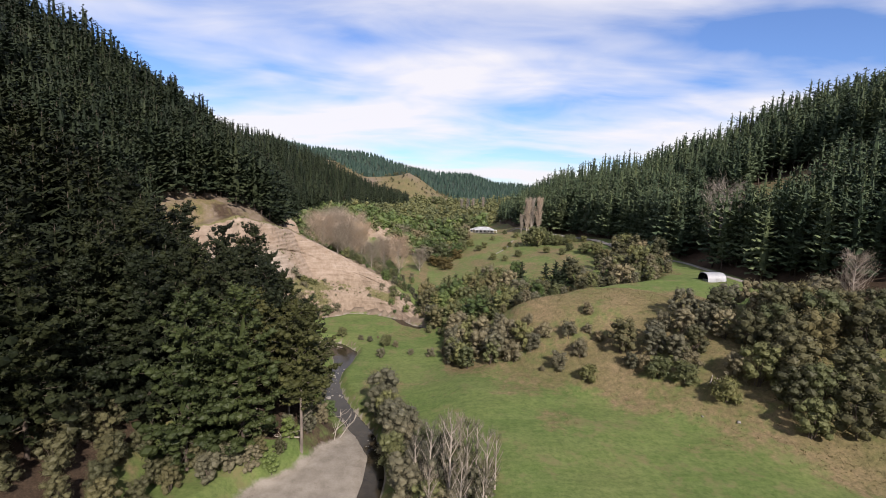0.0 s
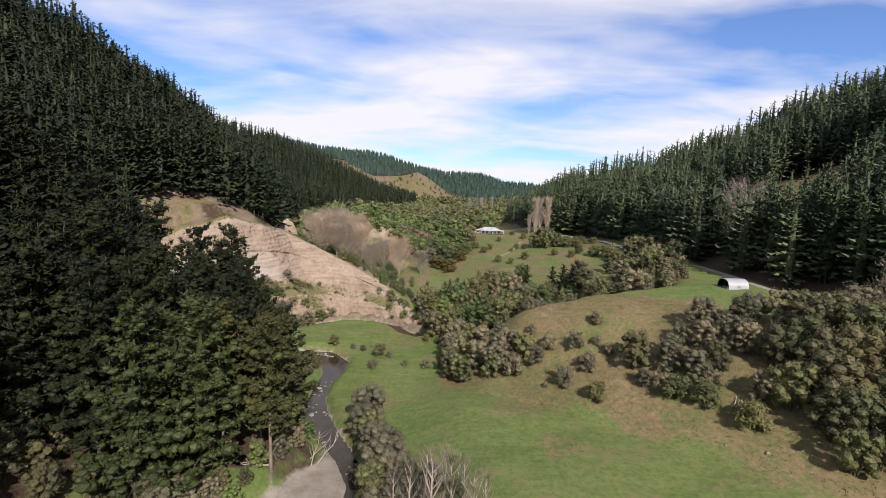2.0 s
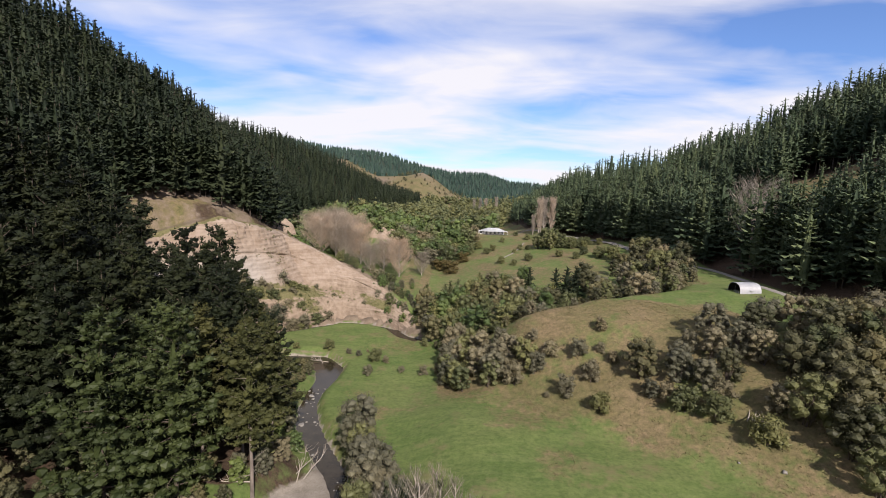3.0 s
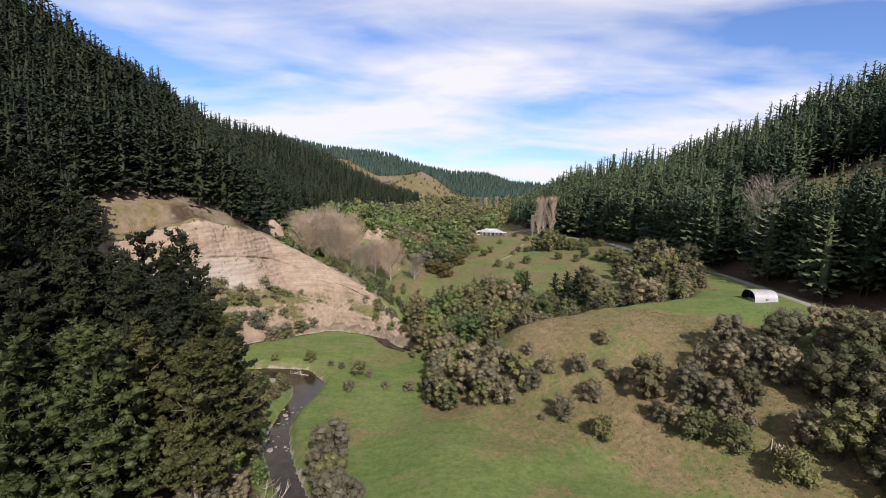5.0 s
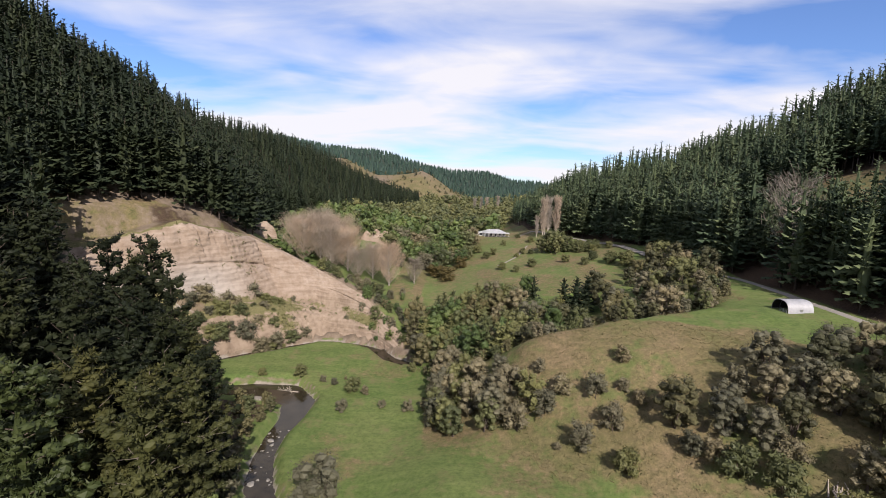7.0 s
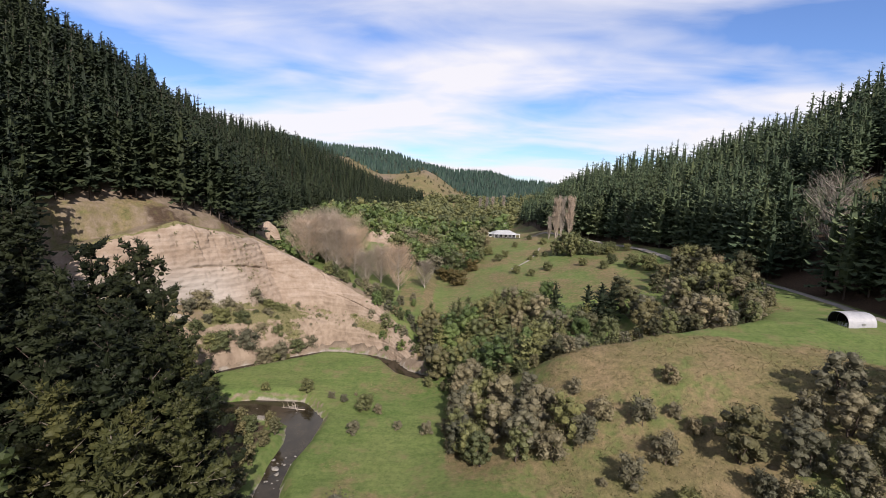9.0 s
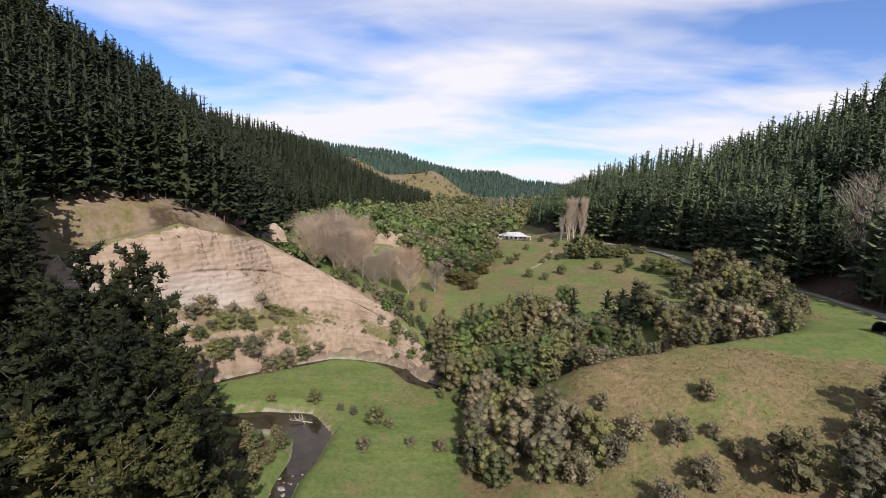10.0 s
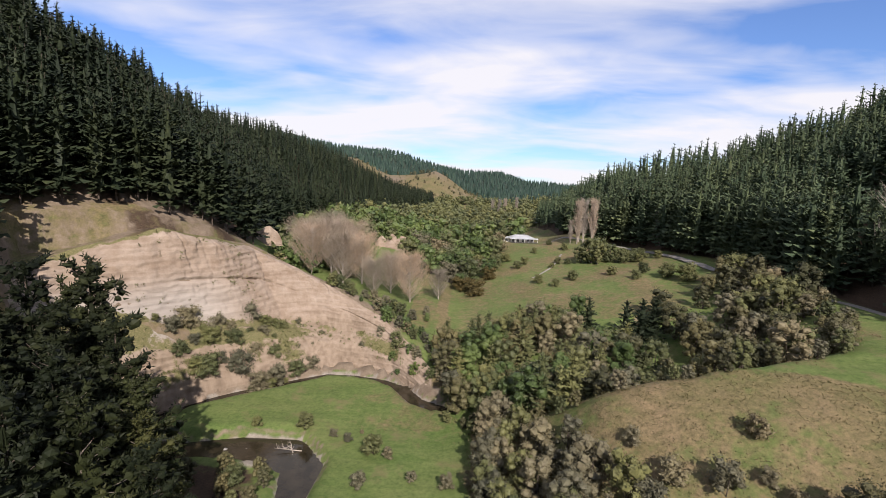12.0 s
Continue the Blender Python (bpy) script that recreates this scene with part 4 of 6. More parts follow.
def bank_face():
    n_along, n_up = 330, 120
    spot = np.linspace(0.75, 10.0, n_along)
    rise = np.linspace(0.0, 1.0, n_up)
    fx, fy = [value(spot, [p[k] for p in SCARP_FOOT]) for k in (0, 1)]
    hx, hy = [value(spot, [p[k] for p in SCARP_TOP]) for k in (0, 1)]
    top = value(spot, SCARP_HEIGHT)
    step = np.r_[0, np.cumsum(np.hypot(np.diff(fx), np.diff(fy)))]
    # steep steps get most of the lines
    level = np.interp(rise, [0, 0.06, 0.30, 0.42, 0.54, 0.92, 1.0], [0, 0.06, 0.22, 0.5, 0.60, 0.86, 1.0])
    bench = np.interp(level, [0, 0.06, 0.22, 0.5, 0.60, 0.86, 1.0], [0, 0.12, 0.29, 0.39, 0.53, 0.95, 1.0])
    plain = np.interp(level, [0, 0.2, 0.8, 1.0], [0, 0.35, 0.9, 1.0])
    mix = (smooth(5.8, 8.2, spot) + (1 - smooth(2.0, 3.0, spot)))[:, None]
    x = fx[:, None] + (hx - fx)[:, None] * level
    y = fy[:, None] + (hy - fy)[:, None] * level
    z = -2.6 + (top + 2.6)[:, None] * (bench * (1 - mix) + plain * mix)
    away = np.stack([fx - hx, fy - hy], 1)
    away /= np.linalg.norm(away, axis=1, keepdims=True)
    s = np.broadcast_to(step[:, None], z.shape)
    r = np.random.default_rng(77)
    steep = np.clip(1 - smooth(0.22, 0.30, level) + smooth(0.5, 0.58, level) * (1 - smooth(0.9, 1.0, level)), 0, 1)[None]
    wander = lattice(r, s * 0.05, z * 0.02 + 5)
    strata = np.mod(z * 0.62 + 2.2 * wander + 0.5 * lattice(r, s * 0.3 + 8, z * 0.3), 1.0)
    ledge = (strata - 0.5) * (0.35 + 0.9 * lattice(r, s * 0.11 + 9, z * 0.25))
    chip = lattice(r, s * 0.9 + 31, z * 1.5 + 2) - 0.5
    groove = 1 - smooth(0.0, 0.15, np.abs(lattice(r, s * 0.24 + 3, z * 0.045) - 0.5)) + 0.5 * (1 - smooth(0.0, 0.2, np.abs(lattice(r, s * 0.8, z * 0.09 + 7) - 0.5)))
    big = lattice(r, s * 0.09 + 21, z * 0.08 + 3) - 0.5
    crumb = lattice(r, s * 1.6, z * 1.6) - 0.5
    high = smooth(0.66, 0.86, level)[None]
    seam = np.exp(-((level[None] - 0.70 - 0.03 * (lattice(r, s * 0.04 + 13, z * 0.0) - 0.5)) / 0.006) ** 2) * smooth(0.35, 0.6, lattice(r, s * 0.07 + 40, z * 0.0))
    push = 0.6 + steep * (0.55 * ledge + 0.35 * chip - groove * (0.12 + 0.6 * high) + 1.3 * big + 0.28 * crumb - 0.9 * seam) + (1 - steep) * 0.3 * big
    push = push * np.minimum(1, (1 - level) / 0.06)[None]
    x, y = x + away[:, :1] * push, y + away[:, 1:] * push
    z = z + (1 - steep) * 0.8 * (lattice(r, s * 0.3, np.broadcast_to(level * 20, z.shape)) - 0.5)
    i, j = np.meshgrid(np.arange(n_along - 1), np.arange(n_up - 1), indexing="ij")
    quads = np.stack([i * n_up + j, (i + 1) * n_up + j, (i + 1) * n_up + j + 1, i * n_up + j + 1], -1).reshape(-1, 4)
    me = raw_mesh("bank", np.stack([x, y, z], -1).reshape(-1, 3), quads, clay_material(), True)
    grass = (1 - steep) * 0.5 + 0.25 * smooth(0.93, 1.0, level)[None] + 0.18 * lattice(r, s * 0.12, z * 0.15) + 0.5 * (lattice(r, s * 0.11 + 5, z * 0.2) - 0.5) + 0.3 * (lattice(r, s * 0.35, z * 0.5) - 0.5) - 0.45 * smooth(4.2, 5.6, spot)[:, None] + 0.25 * (1 - smooth(1.2, 2.2, spot))[:, None]
    grass = grass + 0.22 * (1 - smooth(9, 13, z)) * smooth(1.5, 4, z)
    ash = (1 - smooth(3.0, 4.6, spot))[:, None] * smooth(10, 15, z) * (1 - smooth(20, 30, z)) * 0.75
    slump = (1 - smooth(9.5, 13.5, z + 3 * (lattice(r, s * 0.1 + 4, z * 0.1) - 0.5))) * (1 - 0.6 * smooth(6.5, 8.0, spot)[:, None])
    for name, share in (("grass", grass), ("grey", ash), ("slump", slump)):
        me.attributes.new(name, "FLOAT", "POINT").data.foreach_set("value", np.broadcast_to(share, z.shape).ravel().astype(np.float32))
    # low plants that hold on in the clay
    pick_s, pick_l = r.integers(0, n_along, 2600), r.integers(2, n_up - 2, 2600)
    good = (r.random(2600) < np.clip(grass[pick_s, pick_l] * 1.5 + 0.05, 0, 1)) & (spot[pick_s] > 1.2)
    at = np.stack([x, y, z], -1)[pick_s[good], pick_l[good]]
    at = np.repeat(at, 7, axis=0) + r.normal(0, 0.22, (len(at) * 7, 3)) * np.repeat(r.uniform(0.5, 2.0, len(at)), 7)[:, None]
    v, q = sprays(r, at, r.normal(0, 0.6, at.shape) + np.array([[0.2, -0.2, 0.8]]), 0.5, 0.35, 0.1)
    tagged(new("bank_scrub", raw_mesh("bank_scrub", v, q, M_SCRUB_GREEN)), "low tufts of weeds and grass on the eroded bank", "weeds", kind="stuff")
    return tagged(new("bank", me), "pale eroded clay bank with ledges, rills and a grassy bench above the stream", "cliff", kind="structure")


bank_face()


def clay_slip(x, y, wide, tall, turn, seed):
    """A small raw slip: a leaning, scooped face of clay with an uneven outline."""
    r = np.random.default_rng(seed)
    u, v = np.meshgrid(np.linspace(-1, 1, 40), np.linspace(0, 1, 26), indexing="ij")
    lip = 0.6 + 0.55 * lattice(r, u[:, :1] * 3.2 + 9, v[:, :1] * 0)
    lx = u * wide / 2 * (1.0 - 0.15 * v ** 2) + 0.5 * (lattice(r, v * 4, u * 0 + 3) - 0.5)
    ly = v * tall * 0.55 - 1.4 * (1 - u * u) * np.sin(v * 3.1) + 1.2 * (lattice(r, u * 5 + 4, v * 5) - 0.5) + 0.5 * (lattice(r, u * 14, v * 14) - 0.5)
    lz = v * tall * lip * (1 - 0.5 * u ** 4) - 1.0
    ids = np.arange(u.size).reshape(u.shape)
    quads = np.stack([ids[:-1, :-1], ids[1:, :-1], ids[1:, 1:], ids[:-1, 1:]], -1).reshape(-1, 4)
    slip = new("bank", raw_mesh("bank", np.stack([lx, ly, lz], -1).reshape(-1, 3), quads, bpy.data.materials["clay"], True))
    slip.matrix_basis = pose(x, y, ground_z(x, y), 0, 0, turn)
    return tagged(slip, "raw pale slip of clay below the trees", "cliff", kind="structure")


for slip_at in ((-86.0, 266.0, 15, 7.5, 18, 5), (-80.5, 262.0, 14, 6.5, 10, 6), (-45.0, 346.0, 24, 9.5, 6, 7)):
    clay_slip(*slip_at)

ROAD = [(150, 40), (128, 82), (114, 112), (107, 130), (104, 140), (102, 150), (101, 162), (102.5, 180), (102.5, 195), (100, 214), (96, 234), (93, 262), (93, 300), (86, 330), (74, 350), (58, 361), (46, 366)]

# ---- pine plantation on both hillsides ----
rng = np.random.default_rng(11)


def spread_out(x0, x1, y0, y1, gap, jitter=0.42):
    xs, ys = np.meshgrid(np.arange(x0, x1, gap), np.arange(y0, y1, gap))
    xs = xs + (np.arange(ys.shape[0])[:, None] % 2) * gap * 0.5
    xs, ys = xs.ravel(), ys.ravel()
    return xs + rng.uniform(-jitter, jitter, len(xs)) * gap, ys + rng.uniform(-jitter, jitter, len(xs)) * gap


def forest_here(x, y):
    ld, lside, lw = along(LEFT_FOOT, x, y)
    rid, riside, riw = along(RIGHT_FOOT, x, y)
    rd, rside, _ = along(RIVER, x, y)
    left = (lside > 0) & (ld > 2.5) & (ld < value(lw, LEFT_WIDTH) * 1.1) & (y < 800)
    road_gap, _, _ = along(ROAD, x, y)
    right = ((riside < 0) | (rid < 4)) & (road_gap > 4.5) & (x > 60) & (rid < value(riw, RIGHT_WIDTH) * 1.1) & (y < 600) & (y > 60)
    right &= (x > 103) | (y > 235)
    right &= (road_gap > np.interp(y, [120, 140, 158, 172], [14, 11, 7, 4.5])) | (x > 175)
    right &= np.hypot(x - 116, y - 199) > 8.5
    right &= ~((((x - 164) / 19) ** 2 + ((y - 206) / 46) ** 2) < 1)
    grove = (rside < 0) & (rd > 10) & (x < -54) & (lside <= 0) & (y < 137) & (y > 84) & (x > -75)
    view = np.abs(x) < 0.96 * (y + 30) + 14
    left &= ~((np.abs(x + 84 + 0.31 * (266 - y)) < 10) & (y > 224) & (y < 272))
    left &= ~((x > -58) & (y < 83))
    return (left | right | grove) & view & (y > 55), left, right, grove


px, py = spread_out(-330, 330, 24, 800, 4.7)
keep, p_left, p_right, p_grove = forest_here(px, py)
px, py, p_right = px[keep], py[keep], p_right[keep]
thin_out = (np.hypot(px, py - 45) < 330) | (rng.random(len(px)) < 0.6)
px, py, p_right = px[thin_out], py[thin_out], p_right[thin_out]
pz = height(px, py)
away = np.hypot(px, py - 45)
order = np.argsort(away)
px, py, pz, away, p_right = px[order], py[order], pz[order], away[order], p_right[order]
size = rng.uniform(0.94, 1.17, len(px)) * np.where(away > 330, 0.92, 1.0)
size = np.where(((px - 136) / 21) ** 2 + ((py - 218) / 40) ** 2 < 1, size * 0.43, size)
spin = rng.uniform(0, 6.28, len(px))

NEAR_PINES, SINGLE_PINES = 14, 200
near_pine = Stock([lambda k=k: plant("pine_tree", old_pine_arrays(np.random.default_rng(100 + k), 29, (6.0, 5.6, 7.0, 5.8, 6.2)[k], (0.16, 0.32, 0.12, 0.18, 0.26)[k], (16, 13, 15, 17, 14)[k]), (M_BARK, M_GREY_BARK, M_BARK, M_BARK, M_GREY_BARK)[k], (M_PINE_SHADE, M_PINE_OLIVE, M_PINE_BRIGHT, M_PINE_SHADE, M_PINE_OLIVE)[k],
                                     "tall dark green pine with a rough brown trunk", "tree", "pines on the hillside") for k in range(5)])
mid_pine = Stock([lambda k=k: plant("pine_tree", pine_arrays(np.random.default_rng(200 + k), 26, 18, 6, 4, 2, 3.9, 0.12, 0.6, 0.5, False, 5, 5, 0.62, 0.4, 0.32, heart=0.24), M_BARK, M_PINE,
                                    "tall dark green plantation pine on the slope", "tree", "pines on the hillside") for k in range(5)])
shade_pine = Stock([lambda k=k: plant("pine_tree", pine_arrays(np.random.default_rng(210 + k), 26, 18, 6, 4, 2, 3.9, 0.12, 0.6, 0.5, False, 5, 5, 0.62, 0.4, 0.32, heart=0.24), M_BARK, M_PINE_SHADE,
                                    "tall pine below the slope with shade put into its dark needles", "tree", "pines on the hillside") for k in range(5)])
# the stand beside the stream, tree by tree: place and height
STAND = [(-51.3, 130.7, 40, 3), (-57.6, 128, 39, 0), (-65, 124, 38.5, 3), (-55, 131, 36, 4), (-45, 127, 32, 0), (-40, 124, 26, 4), (-36.5, 118, 25, 4), (-49, 121, 35, 3), (-55.5, 118, 36, 0), (-42, 114, 33, 3), (-36, 110, 30, 4), (-27.5, 102.5, 26, 4), (-26.3, 90.6, 31, 1),
         (-31, 97.5, 27, 1), (-38, 104, 33, 0), (-37, 95, 29, 4), (-44.7, 102.8, 34.5, 3), (-49, 111, 35, 0), (-43.4, 79.8, 33, 2), (-51, 92, 34, 0), (-35.2, 84.2, 33, 2), (-52.5, 101, 35, 3), (-51.5, 83.5, 33, 0), (-42, 89, 29, 2), (-60, 109, 36, 0), (-66.7, 101.5, 37, 3), (-59, 95, 36, 3), (-60, 85, 34, 0), (-31, 112, 26, 0)]
for i, (x, y, tall, shape) in enumerate(STAND):
    near_pine.put(x, y, tall / 29.0, i * 2.1, pick=shape, label="tall pine with a rough brown trunk beside the stream")
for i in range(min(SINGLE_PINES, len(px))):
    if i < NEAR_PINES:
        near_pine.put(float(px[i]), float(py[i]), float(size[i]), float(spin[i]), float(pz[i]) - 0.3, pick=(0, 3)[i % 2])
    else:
        # Lower west pines take the needle colour that holds shade.
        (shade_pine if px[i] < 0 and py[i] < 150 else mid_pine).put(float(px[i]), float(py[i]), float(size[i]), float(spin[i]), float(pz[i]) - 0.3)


def wood_of(name, sel, patterns, label, needles):
    w, l = many(rng, patterns, px[sel], py[sel], pz[sel] - 0.3, size[sel], spin[sel])
    forest = empty(name)
    part("trunks", raw_mesh("trunks", *w, M_BARK, True), None, forest)
    part("crowns", crown_mesh(l, needles), None, forest)
    return tagged(forest, label, "forest", kind="stuff")


edge_patterns = [pine_arrays(np.random.default_rng(300 + k), 24 + k, 14, 6, 3, 0, 3.8, 0.14, 0.8, 0.5, False, 3, 3, 0.64, 0.36, 0.4) for k in range(6)]
mid_patterns = [pine_arrays(np.random.default_rng(320 + k), 24 + 0.7 * k, 12, 6, 2, 0, 3.5, 0.2 + 0.04 * (k % 4), 0.9, 0.45, False, 3, 3, 0.68, 0.4, 0.46) for k in range(8)]
far_patterns = [pine_arrays(np.random.default_rng(400 + k), 23 + 0.7 * k, 8, 4, 2, 0, 3.2, 0.24, 1.0, 0.4, False, 3, 3, 0.62, 0.45, 0.62) for k in range(6)]
index = np.arange(len(px))
rest = index >= SINGLE_PINES
e_ld, e_lside, _ = along(LEFT_FOOT, px, py)
e_rid, e_riside, _ = along(RIGHT_FOOT, px, py)
p_edge = np.minimum(e_ld, e_rid) < 11
near_wood = rest & (away < 330) & ~p_edge
wood_of("pine_forest", np.nonzero(near_wood & ~p_right)[0], mid_patterns, "dense dark pine plantation covering the steep hillside", M_PINE_WEST_SHADE)
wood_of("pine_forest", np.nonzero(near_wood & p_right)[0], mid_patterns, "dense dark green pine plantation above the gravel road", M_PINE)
for side, needles in ((~p_right, M_PINE_WEST_SHADE), (p_right, M_PINE)):
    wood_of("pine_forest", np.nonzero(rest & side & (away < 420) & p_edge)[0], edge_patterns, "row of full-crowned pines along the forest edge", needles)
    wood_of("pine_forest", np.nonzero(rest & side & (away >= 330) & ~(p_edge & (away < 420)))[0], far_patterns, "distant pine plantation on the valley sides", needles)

# ---- scrub, broad-leaved trees, bare trees ----
def bush_stock(seed, count, tall, wide, leaves, leaf, material, name, label, category, group, bark=M_BARK, **more):
    return Stock([lambda k=k: plant(name, bush_arrays(np.random.default_rng(seed + k), tall, wide, leaves, leaf, **more), bark, material, label, category, group) for k in range(count)])


scrub = bush_stock(500, 5, 5.0, 4.6, 1300, 0.4, M_SCRUB, "shrub", "rounded olive-brown shrub on dry grass slope", "shrub", "shrubs on the knoll", lobes=16)
scrub_near = bush_stock(510, 5, 9.0, 7.4, 2800, 0.28, M_SCRUB, "scrub_tree", "brownish scrub tree with a dense uneven crown", "tree", "scrub trees on the knoll", lobes=34, stems=5)
green_near = bush_stock(515, 4, 9.0, 7.0, 2800, 0.28, M_SCRUB_GREEN, "scrub_tree", "dull green scrub tree with an uneven crown", "tree", "scrub trees on the knoll", lobes=34, stems=5)
dark_near = bush_stock(517, 4, 9.0, 7.0, 2800, 0.28, M_SCRUB_DARK, "scrub_tree", "dark green scrub tree with an uneven crown", "tree", "scrub trees on the knoll", lobes=34, stems=5)
dark_big = bush_stock(545, 4, 9.0, 7.2, 1300, 0.38, M_SCRUB_DARK, "scrub_tree", "dark green scrub tree in the thicket", "tree", "scrub trees in the thicket", lobes=26, stems=4)
scrub_big = bush_stock(520, 5, 9.0, 7.4, 1300, 0.38, M_SCRUB, "scrub_tree", "brownish scrub tree in the thicket", "tree", "scrub trees in the thicket", lobes=26, stems=4)
green_big = bush_stock(540, 4, 9.0, 7.0, 1300, 0.38, M_SCRUB_GREEN, "scrub_tree", "dull green scrub tree in the thicket", "tree", "scrub trees in the thicket", lobes=26, stems=4)
leafy = bush_stock(560, 4, 9.0, 7.4, 1300, 0.38, M_BUSH, "broadleaf_tree", "leafy green native tree in the gully", "tree", "trees in the gully", lobes=26, stems=3)
silver = bush_stock(580, 2, 8.0, 6.2, 1500, 0.52, M_GREY_LEAF, "broadleaf_tree", "grey-green tree with pale leaves in the gully", "tree", "trees in the gully", lobes=18)
green_small = bush_stock(590, 3, 4.2, 4.4, 1300, 0.4, M_SCRUB_GREEN, "shrub", "low rounded green shrub on the grass", "shrub", "shrubs on the flat", lobes=14)
ochre = bush_stock(600, 2, 7.0, 8.4, 1600, 0.6, M_OCHRE, "broadleaf_tree", "broad ochre-brown tree in the paddock", "tree", "trees up the valley", lobes=16)
totara = Stock([lambda k=k: plant("native_conifer", pine_arrays(np.random.default_rng(610 + k), 10, 17, 6, 3, 2, 2.2, 0.04, 0.6, 0.45, False, 6, 5, 0.7, 0.4, 0.28), M_BARK, M_SCRUB_GREEN,
                                  "olive-green native conifer with a ragged pointed crown", "tree", "trees in the gully") for k in range(4)])
dark_conifer = Stock([lambda k=k: plant("conifer", pine_arrays(np.random.default_rng(620 + k), 11, 14, 7, 4, 1, 2.9, 0.04, 0.6, 0.2, False, 6, 5, 0.85, 0.4, 0.25), M_BARK, M_PINE_WEST_SHADE,
                                        "small dark blue-green conifer in the paddock", "tree", "dark conifers in the paddock") for k in range(3)])
willow = Stock([lambda k=k: plant("bare_willow", bare_arrays(np.random.default_rng(640 + k), 20, 15, 46, 7000, 0.3, 0.04, 1.7, 0.06), M_PALE_BARK, M_TWIG,
                                  "leafless pinkish-brown willow with fine upright twigs", "tree", "leafless willows") for k in range(3)])
poplar = Stock([lambda k=k: plant("bare_poplar", bare_arrays(np.random.default_rng(650 + k), 24, 5.4, 44, 4200, 1.3, 0.06, 2.4, 0.06), M_PALE_BARK, M_TWIG_GREY,
                                  "tall narrow leafless poplar beside the farm track", "tree", "leafless poplars") for k in range(2)])
bare_tall = Stock([lambda k=k: plant("bare_tree", bare_arrays(np.random.default_rng(660 + k), 24, 15, 26, 1500, 0.35, 0.1, 2.4, 0.1), M_PALE_BARK, M_TWIG_GREY,
                                     "leafless pale grey tree against dark pines", "tree", "leafless trees") for k in range(2)])
alder = Stock([lambda k=k: plant("bare_alder", bare_arrays(np.random.default_rng(670 + k), 9.5, 2.6, 15, 1100, 0.8, 0.16, 0.55, 0.03, True), M_PALE_BARK, (M_ALDER, M_ALDER, M_SCRUB)[k],
                                 "slender leafless streamside tree with grey stems", "tree", "slender trees by the stream") for k in range(3)])

far_leafy = bush_stock(680, 3, 9.0, 7.8, 750, 0.66, M_BUSH, "broadleaf_tree", "green tree in the wooded valley floor", "tree", "trees up the valley", lobes=16, stems=2)
far_scrub = bush_stock(690, 3, 9.0, 7.4, 750, 0.66, M_SCRUB_GREEN, "broadleaf_tree", "dull green tree in the wooded valley floor", "tree", "trees up the valley", lobes=16, stems=2)
far_brown = bush_stock(695, 2, 8.0, 7.4, 700, 0.66, M_SCRUB, "broadleaf_tree", "brownish tree in the wooded valley floor", "tree", "trees up the valley", lobes=14, stems=2)

KNOLL_SHRUBS = [(43.9, 138.4, 4.0), (37.2, 133.1, 5.0), (27.7, 142.8, 3.2), (31.2, 136.0, 4.6), (27.3, 132.8, 5.6), (21.7, 131.5, 6.2), (42.7, 132.3, 2.8), (44.6, 128.7, 3.1),
                (38.6, 125.6, 5.2), (32.5, 123.7, 5.2), (48.9, 117.1, 4.6), (51.6, 115.2, 4.2), (60.3, 125.7, 5.0), (28.5, 124.5, 1.6), (24.5, 139.0, 3.6), (61.3, 111.2, 5.0)]
for i, (x, y, tall) in enumerate(KNOLL_SHRUBS):
    scrub.put(x, y, tall / 5.0, i * 1.9)
for i, (x, y, tall) in enumerate([(38.7, 117.1, 4.8), (53.9, 111.7, 5.6), (58.5, 108.3, 5.5), (63.5, 101.1, 6.2), (-17.1, 158.4, 4.2), (-33.9, 167.0, 3.4), (-44.5, 166.5, 2.4), (-39.5, 146.2, 4.0)]):
    green_small.put(x, y, tall / 4.2, i * 2.3)
for i, (x, y, tall) in enumerate([(-26.7, 164.2, 2.0), (-23.2, 162.4, 2.2), (-17.9, 147.5, 3.2), (-1.8, 148.2, 3.0), (2.7, 148.0, 3.4), (-13.8, 157.0, 2.4), (-21.0, 166.0, 1.0), (-8.5, 150, 2.2)]):
    scrub.put(x, y, tall / 5.0, i * 1.1, label="small brown shrub on the grassy river flat")
BIG_SCRUB = [(16.7, 135.9, 8.6), (48.8, 122.6, 10.5), (55.4, 118.3, 8.0), (59.3, 114.6, 7.2), (63.8, 115.0, 8.0), (66.4, 128.0, 9.0), (68.6, 120.0, 8.4), (73.0, 122.5, 10.0), (77.5, 127.0, 9.0),
             (71.2, 116.0, 8.0), (74.3, 110.8, 10.5), (68.1, 105.0, 7.0), (82.9, 124.1, 9.5), (82.6, 114.7, 12.0), (90.5, 126.0, 8.0), (95.0, 118.0, 11.0), (100.0, 109.0, 11.0), (57.0, 122.0, 6.5), (64.0, 121.5, 7.5)]
for i, (x, y, tall) in enumerate(BIG_SCRUB):
    (dark_near if i % 3 == 1 else scrub_near).put(x, y, tall / 9.0, i * 1.7)
